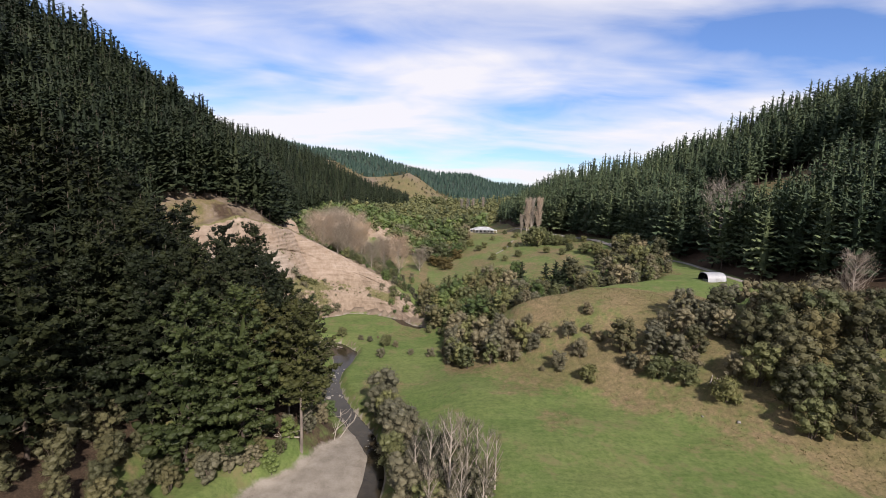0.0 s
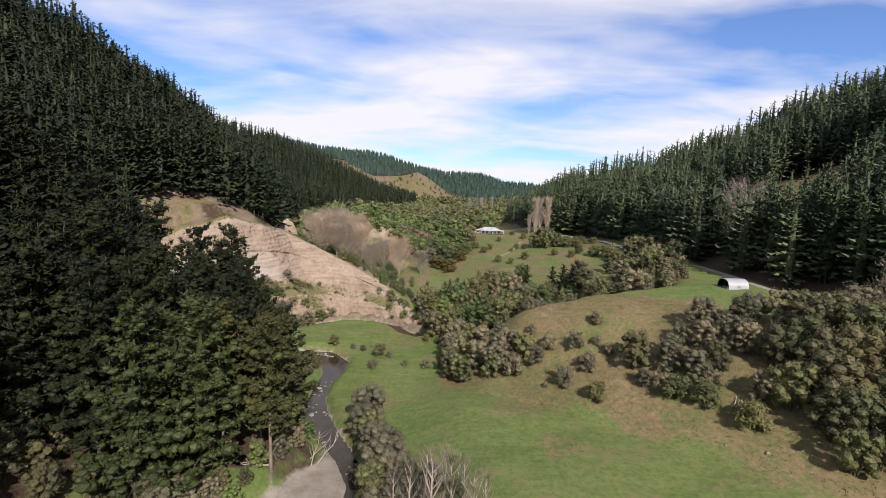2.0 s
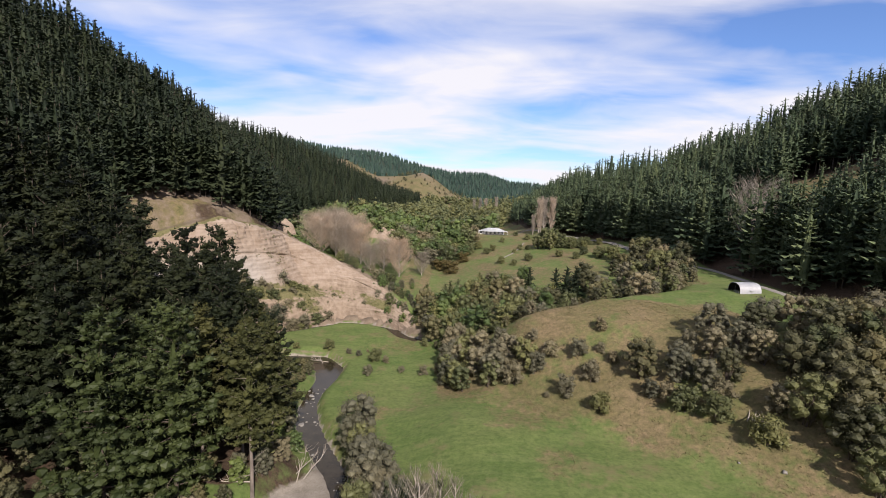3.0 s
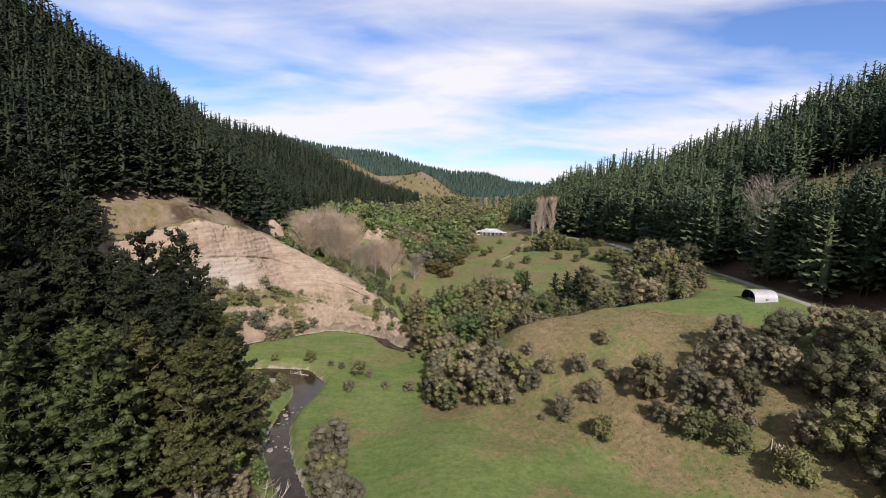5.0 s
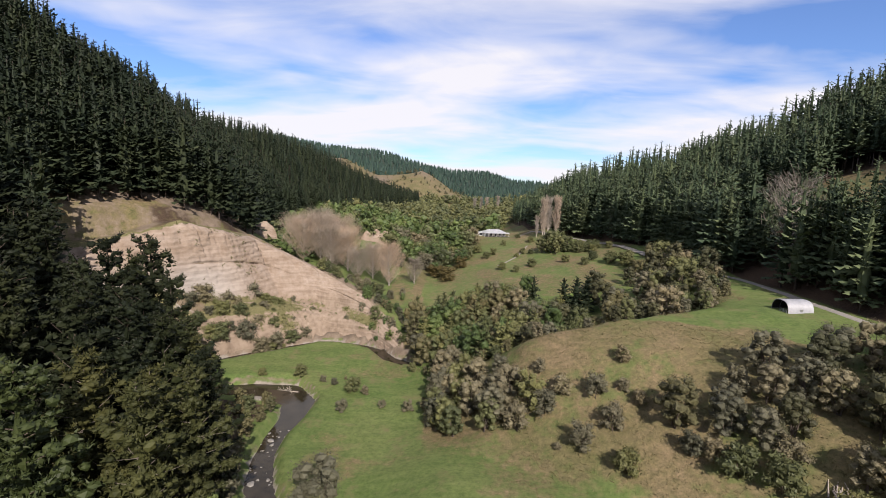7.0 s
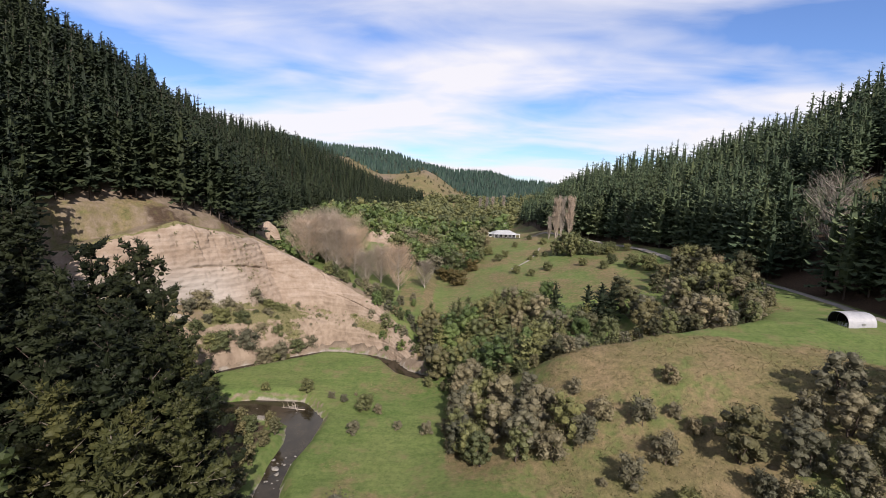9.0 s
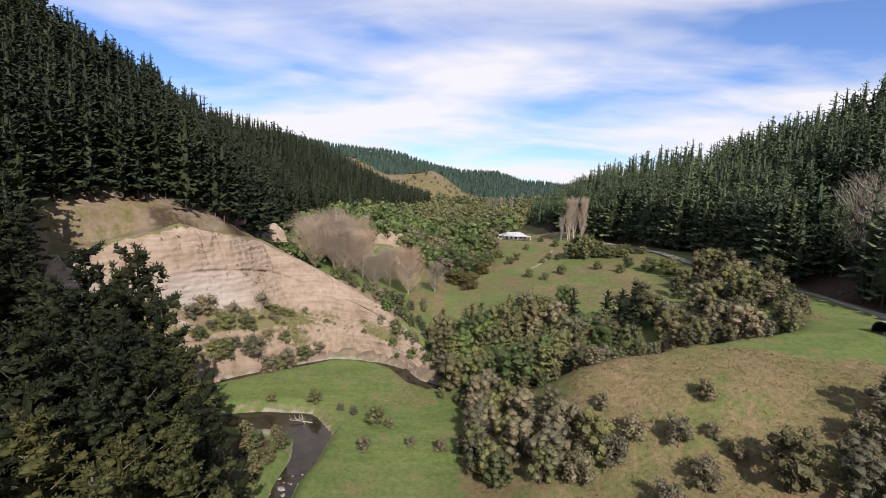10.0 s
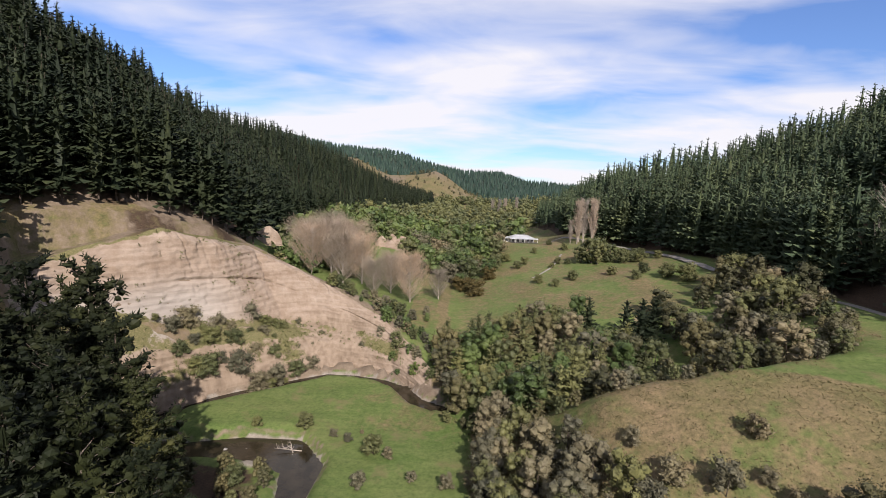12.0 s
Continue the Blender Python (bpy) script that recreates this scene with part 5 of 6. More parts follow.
for i, (x, y, tall) in enumerate([(71.4, 102.2, 11.0), (76.5, 99.0, 13.0), (80.0, 105.0, 12.0), (88.0, 108.0, 13.0), (84.0, 93.0, 12.0), (92.0, 99.0, 13.0), (86.5, 84.0, 10.0), (95.0, 90.0, 12.0), (104.0, 98.0, 12.0), (78.0, 92.5, 11.0), (74.0, 94.5, 11.0), (80.0, 86.0, 12.0), (73.5, 88.5, 9.0), (77, 104, 11.5), (84, 103, 12.5), (79, 110, 11), (88, 116, 11), (93, 108, 12), (86, 121, 9.5), (91, 83, 12), (98, 84, 12), (99, 102, 12)]):
    (dark_near if i % 3 else green_near).put(x, y, tall / 9.0, i * 2.1, label="large dark green scrub tree at the foot of the slope")

# thicket on the knoll's shoulder and in the gully behind it
tx, ty = spread_out(-8, 100, 126, 236, 4.6)
t_cd, t_cside, t_cw = along(KNOLL_CREST, tx, ty)
t_rd, _, _ = along(RIVER, tx, ty)
shoulder = (tx > 3 + 0.1 * (ty - 140)) & (tx < 24 - 0.55 * (ty - 140)) & (ty > 133) & (ty < 172)
CONIFERS = [(45.5, 203.5, 12), (49.5, 202.5, 12.5), (53.2, 203.5, 12.5), (35.5, 206, 13), (38.6, 205, 12), (41, 207, 11)]
gully = (t_cside > 0) & (t_cd > 3.0) & (ty < 214 + 0.1 * tx) & (tx < 62) & (tx > -5) & (t_rd > 3.0)
gully &= ~((((tx - 58) / 11) ** 2 + ((ty - 188) / 11) ** 2) < 1)
gully &= ~((((tx - 50) / 17) ** 2 + ((ty - 210) / 9) ** 2) < 1)
for x, y, tall in CONIFERS:
    gully &= ~((np.abs(tx - x - 0.22 * (ty - y)) < 3.4) & (ty > y - 9) & (ty < y + 4))
copse = (tx > 4.5 + 0.39 * (ty - 53.6)) & (tx < 98) & (t_cside > 0) & (t_cd > 1.0) & (ty < 236 - 0.15 * (98 - tx)) & (ty > 150) & (along(ROAD, tx, ty)[0] > 5)
for i in np.nonzero(shoulder)[0]:
    (scrub_big if rng.random() < 0.72 else green_big).put(float(tx[i]), float(ty[i]), rng.uniform(0.6, 0.98), rng.uniform(0, 6))
for i in np.nonzero(gully & ~shoulder & ~copse)[0]:
    r = rng.random()
    edge = t_cd[i] < 9
    stock = (scrub_big if r < 0.3 else dark_big if r < 0.6 else green_big) if edge else (leafy if r < 0.28 else green_big if r < 0.46 else totara if r < 0.76 else silver if r < 0.8 else dark_big if r < 0.92 else scrub_big)
    stock.put(float(tx[i]), float(ty[i]), rng.uniform(0.3, 0.5) if edge else rng.uniform(0.8, 1.3) * (0.6 if ty[i] < 180 and tx[i] > 34 else 1.0), rng.uniform(0, 6))
for i in np.nonzero(copse & ~shoulder)[0]:
    edge = t_cd[i] < 7
    if rng.random() < (0.95 if edge else 0.62):
        (dark_big, scrub_big, green_big, dark_big, dark_big)[int(rng.integers(0, 5))].put(float(tx[i]), float(ty[i]), rng.uniform(0.4, 0.66) if edge else rng.uniform(0.7, 1.25), rng.uniform(0, 6), label="low olive scrub along the crest" if edge else "olive scrub tree in the copse below the road")
for i, (x, y, tall) in enumerate(CONIFERS):
    dark_conifer.put(x, y, tall / 11.0, i * 1.3)

# shrubs on the bench of the bare bank and along its brow
for i, (x, y, tall) in enumerate([(-64.1, 181.6, 5.5), (-52.1, 184.6, 4.6), (-54.3, 201.6, 4.6), (-60.9, 197.9, 5.0), (-57.5, 199.8, 3.5), (-70.8, 185.5, 4.6), (-69.1, 178.9, 3.4), (-66, 190, 3.6), (-47, 206, 2.6), (-44, 203, 2.0), (-50.5, 186.5, 3.6), (-68, 183, 2.4), (-66, 180, 4.0), (-63, 192, 2.6), (-59, 194.5, 2.2), (-56, 196, 2.8), (-51, 199.5, 2.4), (-62.5, 185, 2.6), (-48, 192, 1.4), (-44, 196.5, 1.3), (-38, 205, 1.6), (-35, 207, 1.8), (-33, 204, 1.2), (-40, 209, 1.6), (-30, 208, 2.0), (-72.5, 181, 3.2), (-55, 186, 1.5), (-58, 187, 5.0), (-61, 189, 4.2), (-50, 190, 4.4), (-46.5, 195, 4.0), (-43, 199, 3.2), (-52, 194, 3.6), (-56, 191, 3.0), (-65, 186, 4.6), (-49, 197, 2.6)]):
    (scrub if i % 2 else green_small).put(x, y, tall / 3.6, i * 1.4, label="scrubby bush rooted on the eroded bank")
for i, (x, y) in enumerate([(-36, 217), (-32, 216), (-28, 214), (-25, 212), (-22, 209), (-19, 207), (-16, 205), (-14, 202), (-12, 199), (-20, 211), (-15, 208), (-10, 203), (-11, 195), (-8, 199), (-30, 219), (-42, 220), (-47, 221), (-6, 195), (-17, 200), (-13, 196), (-23, 206), (-20, 203), (-18, 198.5), (-15.5, 199.5), (-9.5, 192), (-7, 190.5), (-4, 191), (-26.5, 209), (-22, 201.5)]):
    (green_big, leafy, scrub_big)[i % 3].put(x + rng.normal(0, 1.3), y + rng.normal(0, 1.0), rng.uniform(0.2, 0.6), i * 1.9, label="dense shrub on the brow of the bank")

for k in range(30):
    u, f = rng.uniform(1.6, 7.5), rng.uniform(0.05, 0.5)
    x = (1 - f) * value(u, [p[0] for p in SCARP_FOOT]) + f * value(u, [p[0] for p in SCARP_TOP])
    y = (1 - f) * value(u, [p[1] for p in SCARP_FOOT]) + f * value(u, [p[1] for p in SCARP_TOP])
    (scrub, green_small)[k % 2].put(float(x), float(y), rng.uniform(0.2, 0.5), k * 1.3, z=ground_z(x, y) + 1.1, label="small scrubby bush on the eroded bank")
for k in range(46):
    x, y = rng.uniform(-46, -6), rng.uniform(204, 243)
    b_td, b_side, _ = along(SCARP_TOP, np.array([x]), np.array([y]))
    if b_side[0] > 0 and b_td[0] < 26 and not (-34 < x < -16 and 236 < y):
        (green_big, scrub_big, leafy)[k % 3].put(x, y, rng.uniform(0.28, 0.62), k * 1.7, label="low dense shrub behind the bank")
for x, y, tall in [(-34, 146, 4), (-36.5, 150, 4), (-34.5, 141, 4), (-34.5, 134, 4.5), (-33, 127, 4), (-43, 150, 4.5), (-48, 146, 5), (-40, 143, 4)]:
    dark_near.put(x, y, tall / 9.0, x, label="low dark green scrub overhanging the stream")

# willows, poplars and the trees up the valley
for x, y, tall in [(-20.9, 245, 19), (-30, 256, 17), (-36, 252, 15), (-10.7, 253, 12), (-43, 262, 21), (-50, 258, 22), (-57, 266, 24), (-49, 272, 24), (-64, 262, 22), (-60, 276, 25), (-70, 270, 22), (-26, 266, 14)]:
    willow.put(x, y, tall / 20.0, x)
for x, y, tall in [(60.5, 340, 23), (64.5, 343, 24), (68.5, 341, 24), (62.5, 345, 21), (57, 341, 13)]:
    poplar.put(x, y, tall / 24.0, x)
bare_tall.put(118, 203, 1.2, 0.4)
for x, y, tall in [(8, 398, 17), (13, 402, 20), (2, 396, 15), (18, 409, 18)]:
    mid_pine.put(x, y, tall / 26.0, x, label="dark pine standing among valley trees")
bare_tall.put(112, 128, 0.62, 1.4, label="leafless pale tree among roadside scrub")
bare_tall.put(100, 322, 0.7, 2.4)
bare_tall.put(97, 318, 0.6, 3.4)
vx, vy = spread_out(-112, 60, 262, 470, 8.0)
v_ld, v_lside, _ = along(LEFT_FOOT, vx, vy)
v_rid, v_riside, _ = along(RIGHT_FOOT, vx, vy)
v_open = ((((vx - 39) / 22) ** 2 + ((vy - 318) / 46) ** 2) < 1) | ((np.abs(vx - 32) < 18) & (np.abs(vy - 360) < 16)) | ((((vx + 18) / 24) ** 2 + ((vy - 262) / 18) ** 2) < 1) | ((((vx - 6) / 9) ** 2 + ((vy - 271) / 9) ** 2) < 1)
v_rest = []
v_open |= (np.abs(vx + 45 - 0.16 * (346 - vy)) < 8.5) & (vy > 280) & (vy < 350)
for i in np.nonzero(~v_open & (v_lside < 0) & (v_riside > 0) & (vx < 30 + 0.2 * (vy - 380)))[0]:
    if rng.random() < 0.88:
        r = rng.random()
        if vy[i] > 345 or vx[i] < -66:
            v_rest.append(i)
            continue
        (far_leafy if r < 0.4 else far_scrub if r < 0.78 else far_brown).put(float(vx[i]), float(vy[i]), rng.uniform(0.7, 1.75), rng.uniform(0, 6))
v_rest = np.array(v_rest)
for name_of, mat, third in (("green", M_BUSH, 0), ("dull green", M_SCRUB_GREEN, 1), ("leafy green", M_BUSH, 2)):
    some = v_rest[v_rest % 3 == third]
    low = [bush_arrays(np.random.default_rng(740 + 5 * third + k), 9.0, 7.6, 60, 1.6, stems=1, lobes=6) for k in range(4)]
    w, l = many(rng, low, vx[some], vy[some], height(vx[some], vy[some]) - 0.2, rng.uniform(0.7, 1.75, len(some)), rng.uniform(0, 6, len(some)))
    grove = empty("valley_wood")
    part("trunks", raw_mesh("trunks", *w, M_BARK, True), None, grove)
    part("crowns", crown_mesh(l, mat), None, grove)
    tagged(grove, "wood of " + name_of + " trees on the valley floor", "wood", kind="stuff")
for x, y, tall in [(3.6, 266, 7), (-2, 275, 6.5), (10, 290, 6)]:
    ochre.put(x, y, tall / 7.0, x)
for x, y, tall in [(58, 296, 13), (63, 300, 12), (54, 299, 10), (60, 293, 11), (67, 297, 9)]:
    green_big.put(x, y, tall / 9.0, y, label="broad dark evergreen tree in the paddock")
for x, y, tall in [(66, 296, 5), (70, 301, 4), (76, 309, 3.5), (48, 300, 3), (44, 303, 3.5), (24, 300, 4), (28, 306, 4), (36, 330, 3.5), (46, 345, 3.2), (52, 330, 4), (84, 300, 3), (40, 296, 2.6), (20, 318, 5), (14, 310, 6), (72, 293, 6), (76, 297, 5), (80, 302, 5.5), (74, 303, 6), (79, 294, 4), (84, 308, 4.5), (88, 296, 4), (30, 270, 4), (36, 262, 3.5), (44, 270, 4.5), (60, 270, 4), (72, 268, 5), (78, 258, 6), (82, 250, 7), (66, 258, 4)]:
    green_small.put(x, y, tall / 4.2, x, label="low green shrub dotted over the hill paddock")

for i, (x, y, tall) in enumerate([(-0.5, 71, 7.5), (2.5, 69, 6), (1, 75, 9), (5, 76, 8), (3.5, 80, 7), (7.5, 72, 6.5), (6, 82, 5), (-2, 80, 8.5), (3, 65, 5.5), (9.5, 76, 5), (-4, 74, 8), (-5.5, 78, 8), (-1, 86, 8), (2.5, 86, 6), (-3.5, 90, 7.5), (-5, 67, 6)]):
    (scrub_near if i % 3 else green_near).put(x, y, tall / 9.0, i * 1.4, label="grey-brown undergrowth among slender streamside trees")
for i, (x, y, tall) in enumerate([(-41, 80, 6), (-36, 80, 5.5), (-33, 82, 5), (-30, 84, 4.5), (-38, 76, 6), (-45, 80.5, 7), (-28.5, 91, 5), (-26.5, 95, 5), (-25, 101, 5), (-28, 105, 6), (-29, 114, 6), (-31.5, 121, 6), (-24.5, 107, 4.5), (-55, 66, 7), (-50, 68, 6), (-58, 70, 8), (-46, 70, 5), (-62, 66, 8), (-52, 72, 6), (-48, 65.5, 6), (-66, 68, 8), (-55, 76, 6), (-64, 60, 7), (-60, 61, 6), (-57, 60, 5.5), (-68, 62, 7), (-52, 62, 5)]):
    # West of the stream, dark scrub deepens the shade under the pines.
    (dark_near if x < -40 else leafy if i % 3 == 0 else scrub_near).put(x, y, tall / 9.0, i * 2.2, label="green scrub under the pines beside the stream")
# by the stream, below the first stretch of the flight
for i, (x, y, tall) in enumerate([(2.6, 72, 16.5), (-0.6, 75, 14.5), (5.6, 73, 15), (8.6, 71, 13), (-3, 78, 12), (1.6, 79, 13), (4.6, 79.5, 12.5), (7.4, 77, 12), (10.4, 74.5, 10), (-0.5, 68.5, 11), (4.2, 67, 12.5), (7.6, 66, 11)]):
    alder.put(x, y, tall / 9.5, i * 1.3)
for i, (x, y, tall) in enumerate([(-12.4, 111.6, 12), (-13.5, 107.5, 9), (-10.6, 103.5, 9.5), (-9, 98.5, 10), (-7.5, 94, 10.5), (-8, 90, 10), (-5.5, 97.5, 9), (-7.5, 86, 9), (-6.8, 82, 8), (0.5, 77, 7), (4, 76, 7), (-8.6, 101, 8), (-4.8, 92.5, 9), (-3.5, 86, 8)]):
    (scrub_near if i not in (2, 7, 8) else green_near).put(x, y, tall / 9.0 * 0.9, i * 1.8, label="grey-brown streamside shrub with dense twigs")
for i, (x, y, tall) in enumerate([(-47, 76, 5), (-43, 74, 5), (-52, 74, 6), (-40, 79, 4), (-51, 79, 5), (-57, 72, 8), (-60, 78, 8), (-56, 82, 7), (-64, 72, 8), (-36, 83, 4.5), (-32.5, 85, 4), (-41, 84.5, 5), (-46, 86, 6), (-29.5, 87, 3.5), (-53, 86, 7),
                                  (-30, 94, 4), (-34, 91, 5), (-27.5, 99, 4.5), (-39, 91, 6), (-31, 110, 5), (-33, 117, 5), (-35, 124, 5), (-38, 130, 5), (-41, 134, 4.5), (-47, 137, 5), (-53, 139, 5), (-37, 140, 3.5)]):
    (dark_near if i % 3 == 1 or x < -42 else scrub_near if i % 3 == 0 else green_near).put(x, y, tall / 9.0, i * 1.8, label="mixed scrub at the edge of the pines")

# ---- road, shed, farmhouse ----
M_ROAD = plain_material("road_gravel", (0.13, 0.12, 0.104), (0.23, 0.212, 0.188), 2.0, 0.95, 0.4)
M_ROOF = plain_material("pale_steel", (0.62, 0.63, 0.65), (0.78, 0.79, 0.8), 0.6, 0.42, 0.05, (1, 1, 1), 0.35)
M_WHITE = plain_material("white_paint", (0.66, 0.66, 0.64), (0.8, 0.8, 0.78), 2.0, 0.6, 0.05)
M_SHEET = plain_material("white_sheeting", (0.22, 0.225, 0.24), (0.33, 0.335, 0.355), 1.0, 0.5, 0.05)
M_DARK = plain_material("dark_timber_and_shade", (0.025, 0.023, 0.02), (0.059, 0.05, 0.042), 3.0, 0.8, 0.2)
M_WALL = plain_material("weatherboard", (0.353, 0.336, 0.311), (0.462, 0.445, 0.42), 2.0, 0.7, 0.2, (0.2, 0.2, 4))
M_GALV = plain_material("galvanised_pipe", (0.353, 0.361, 0.37), (0.487, 0.496, 0.504), 4.0, 0.4, 0.05, (1, 1, 1), 0.8)
M_GLASS = plain_material("dark_glass", (0.017, 0.021, 0.025), (0.034, 0.038, 0.042), 1.0, 0.08, 0.0)
M_DEAD = plain_material("bleached_wood", (0.185, 0.155, 0.13), (0.353, 0.311, 0.269), 5.0, 0.85, 0.3, (1, 1, 1))
M_STONE = plain_material("river_stone", (0.075, 0.07, 0.062), (0.24, 0.225, 0.205), 1.5, 0.8, 0.3)


def way(name, line, half, material, label, lift=0.07):
    xy, _ = course(line, [[0.0] * len(line)], 2.0)
    flow = np.gradient(xy, axis=0)
    flow /= np.linalg.norm(flow, axis=1, keepdims=True)
    side = np.stack([-flow[:, 1], flow[:, 0]], 1)
    u = np.linspace(-1, 1, 7) * half
    p = xy[:, None] + side[:, None] * u[None, :, None]
    zz = height(p[..., 0], p[..., 1])
    zz = zz * 0.35 + zz.max(axis=1, keepdims=True) * 0.65 + lift + 0.1 * (1 - (u / half) ** 4)[None]
    zz[:, 0] -= 0.35
    zz[:, -1] -= 0.35
    v, q = ribbon(xy, np.full(len(xy), half), zz, 7)
    return tagged(new(name, raw_mesh(name, v, q, material, True)), label, name, kind="structure")


way("road", ROAD, 1.7, M_ROAD, "pale gravel farm road along the foot of the pines")
way("track", [(49, 322), (44, 306), (37, 291), (29, 281)], 0.55, M_ROAD, "narrow worn farm track across the hill paddock", 0.05)


def box(bm, x0, x1, y0, y1, z0, z1, bevel=0.0):
    vs = [bm.verts.new((x, y, z)) for z in (z0, z1) for x, y in ((x0, y0), (x1, y0), (x1, y1), (x0, y1))]
    fs = [bm.faces.new([vs[i] for i in f]) for f in ((3, 2, 1, 0), (4, 5, 6, 7), (0, 1, 5, 4), (1, 2, 6, 5), (2, 3, 7, 6), (3, 0, 4, 7))]
    if bevel:
        bmesh.ops.bevel(bm, geom=list({e for f in fs for e in f.edges}), offset=bevel, segments=1, affect="EDGES")
    return bm


def boxed(*a, **k):
    return box(bmesh.new(), *a, **k)


def rod(points, radius, sides=6):
    v, q = tube(points, np.full(len(points), radius), sides)
    bm = bmesh.new()
    vs = [bm.verts.new(p) for p in v]
    for f in q:
        bm.faces.new([vs[i] for i in f])
    bm.faces.new(vs[:sides][::-1])
    bm.faces.new(vs[-sides:])
    return bm


def arched_shed(at):
    """A hoop shed, 8.4 m long: curved sheeting over hoops, open at one end with a gate of rails."""
    shed = tagged(empty("arched_shed", at), "white arched hoop shed with an open end beside the road", "shed")
    long, wide, tall = 8.4, 7.0, 3.7
    ang = np.linspace(0, math.pi, 25)
    prof = [(-wide / 2 * math.copysign(abs(math.cos(a)) ** 0.8, math.cos(a)), tall * math.sin(a) ** 0.72) for a in ang]
    for name, x0, x1, mat in (("roof_sheet", 0.0, 2.8, M_SHEET), ("roof_sheet", 2.8, 5.6, M_SHEET), ("roof_sheet", 5.6, 8.4, M_SHEET)):
        bm = bmesh.new()
        rows = []
        cuts = np.linspace(x0, x1, 19)
        for k, x in enumerate(cuts):
            rib = 0.025 * (k % 2)
            rows.append([[bm.verts.new((x - long / 2, y * (1 + rib * 0.1) * s, z * s + rib)) for y, z in prof] for s in (1.0, 0.99)])
        for a, b in zip(rows[:-1], rows[1:]):
            for i in range(len(prof) - 1):
                bm.faces.new([a[0][i], a[0][i + 1], b[0][i + 1], b[0][i]])
                bm.faces.new([a[1][i + 1], a[1][i], b[1][i], b[1][i + 1]])
        part(name, bm, mat, shed)
    # Added dark sheet under the roof; with the dark end wall it paints interior shade.
    bm = bmesh.new()
    near, far = [[bm.verts.new((x, y * 0.983, z * 0.983)) for y, z in prof] for x in (-4.12, 4.05)]
    for i in range(len(prof) - 1):
        bm.faces.new([near[i + 1], near[i], far[i], far[i + 1]])
    bmesh.ops.solidify(bm, geom=list(bm.faces), thickness=0.01)
    part("lining", bm, M_DARK, shed, "dark inner sheet that paints the shade inside")
    for x in (-4.15, -1.4, 1.4, 4.15):
        part("hoop", rod(np.array([(x, y * 0.97, z * 0.97) for y, z in prof]), 0.05), M_GALV, shed)
    bm = bmesh.new()
    vs = [bm.verts.new((4.1, y * 0.96, z * 0.96)) for y, z in prof]
    bm.faces.new(vs)
    bmesh.ops.solidify(bm, geom=list(bm.faces), thickness=0.04)
    part("end_wall", bm, M_DARK, shed)
    for y in (-3.35, 3.35):
        part("side_rail", boxed(-4.2, 4.2, y - 0.06, y + 0.06, 0.0, 0.28, bevel=0.02), M_GALV, shed)
    gate = part("gate", boxed(-4.32, -4.26, -3.0, -2.92, 0, 1.25), M_WHITE, shed, "white railed gate")
    for z in (0.3, 0.6, 0.9, 1.2):
        part("rail", rod(np.array([(-4.29, -3.0, z), (-4.29, -0.2, z)]), 0.03), M_GALV, gate)
    for y in (-0.2, -1.6):
        part("gate_post", rod(np.array([(-4.29, y, 0), (-4.29, y, 1.3)]), 0.04), M_GALV, gate)
    part("door_panel", boxed(-0.2, 0.6, -3.62, -3.56, 0.9, 1.5, bevel=0.02), M_GALV, shed, "small grey vent panel")
    return shed


arched_shed(pose(90.0, 156.5, 25.05, 0, 0, 4) @ Matrix.Diagonal((0.74, 0.8, 0.8, 1)))


def hip_roof(length, width, rise, eave, base, thick=0.14):
    bm = bmesh.new()
    l, w = length / 2 + eave, width / 2 + eave
    ridge = max(l - w * 0.9, 0.4)
    low = [bm.verts.new(p) for p in ((-l, -w, base), (l, -w, base), (l, w, base), (-l, w, base))]
    top = [bm.verts.new((-ridge, 0, base + rise)), bm.verts.new((ridge, 0, base + rise))]
    for f in ((low[0], low[1], top[1], top[0]), (low[2], low[3], top[0], top[1]), (low[1], low[2], top[1]), (low[3], low[0], top[0])):
        bm.faces.new(f)
    bmesh.ops.solidify(bm, geom=list(bm.faces), thickness=thick)
    return bm


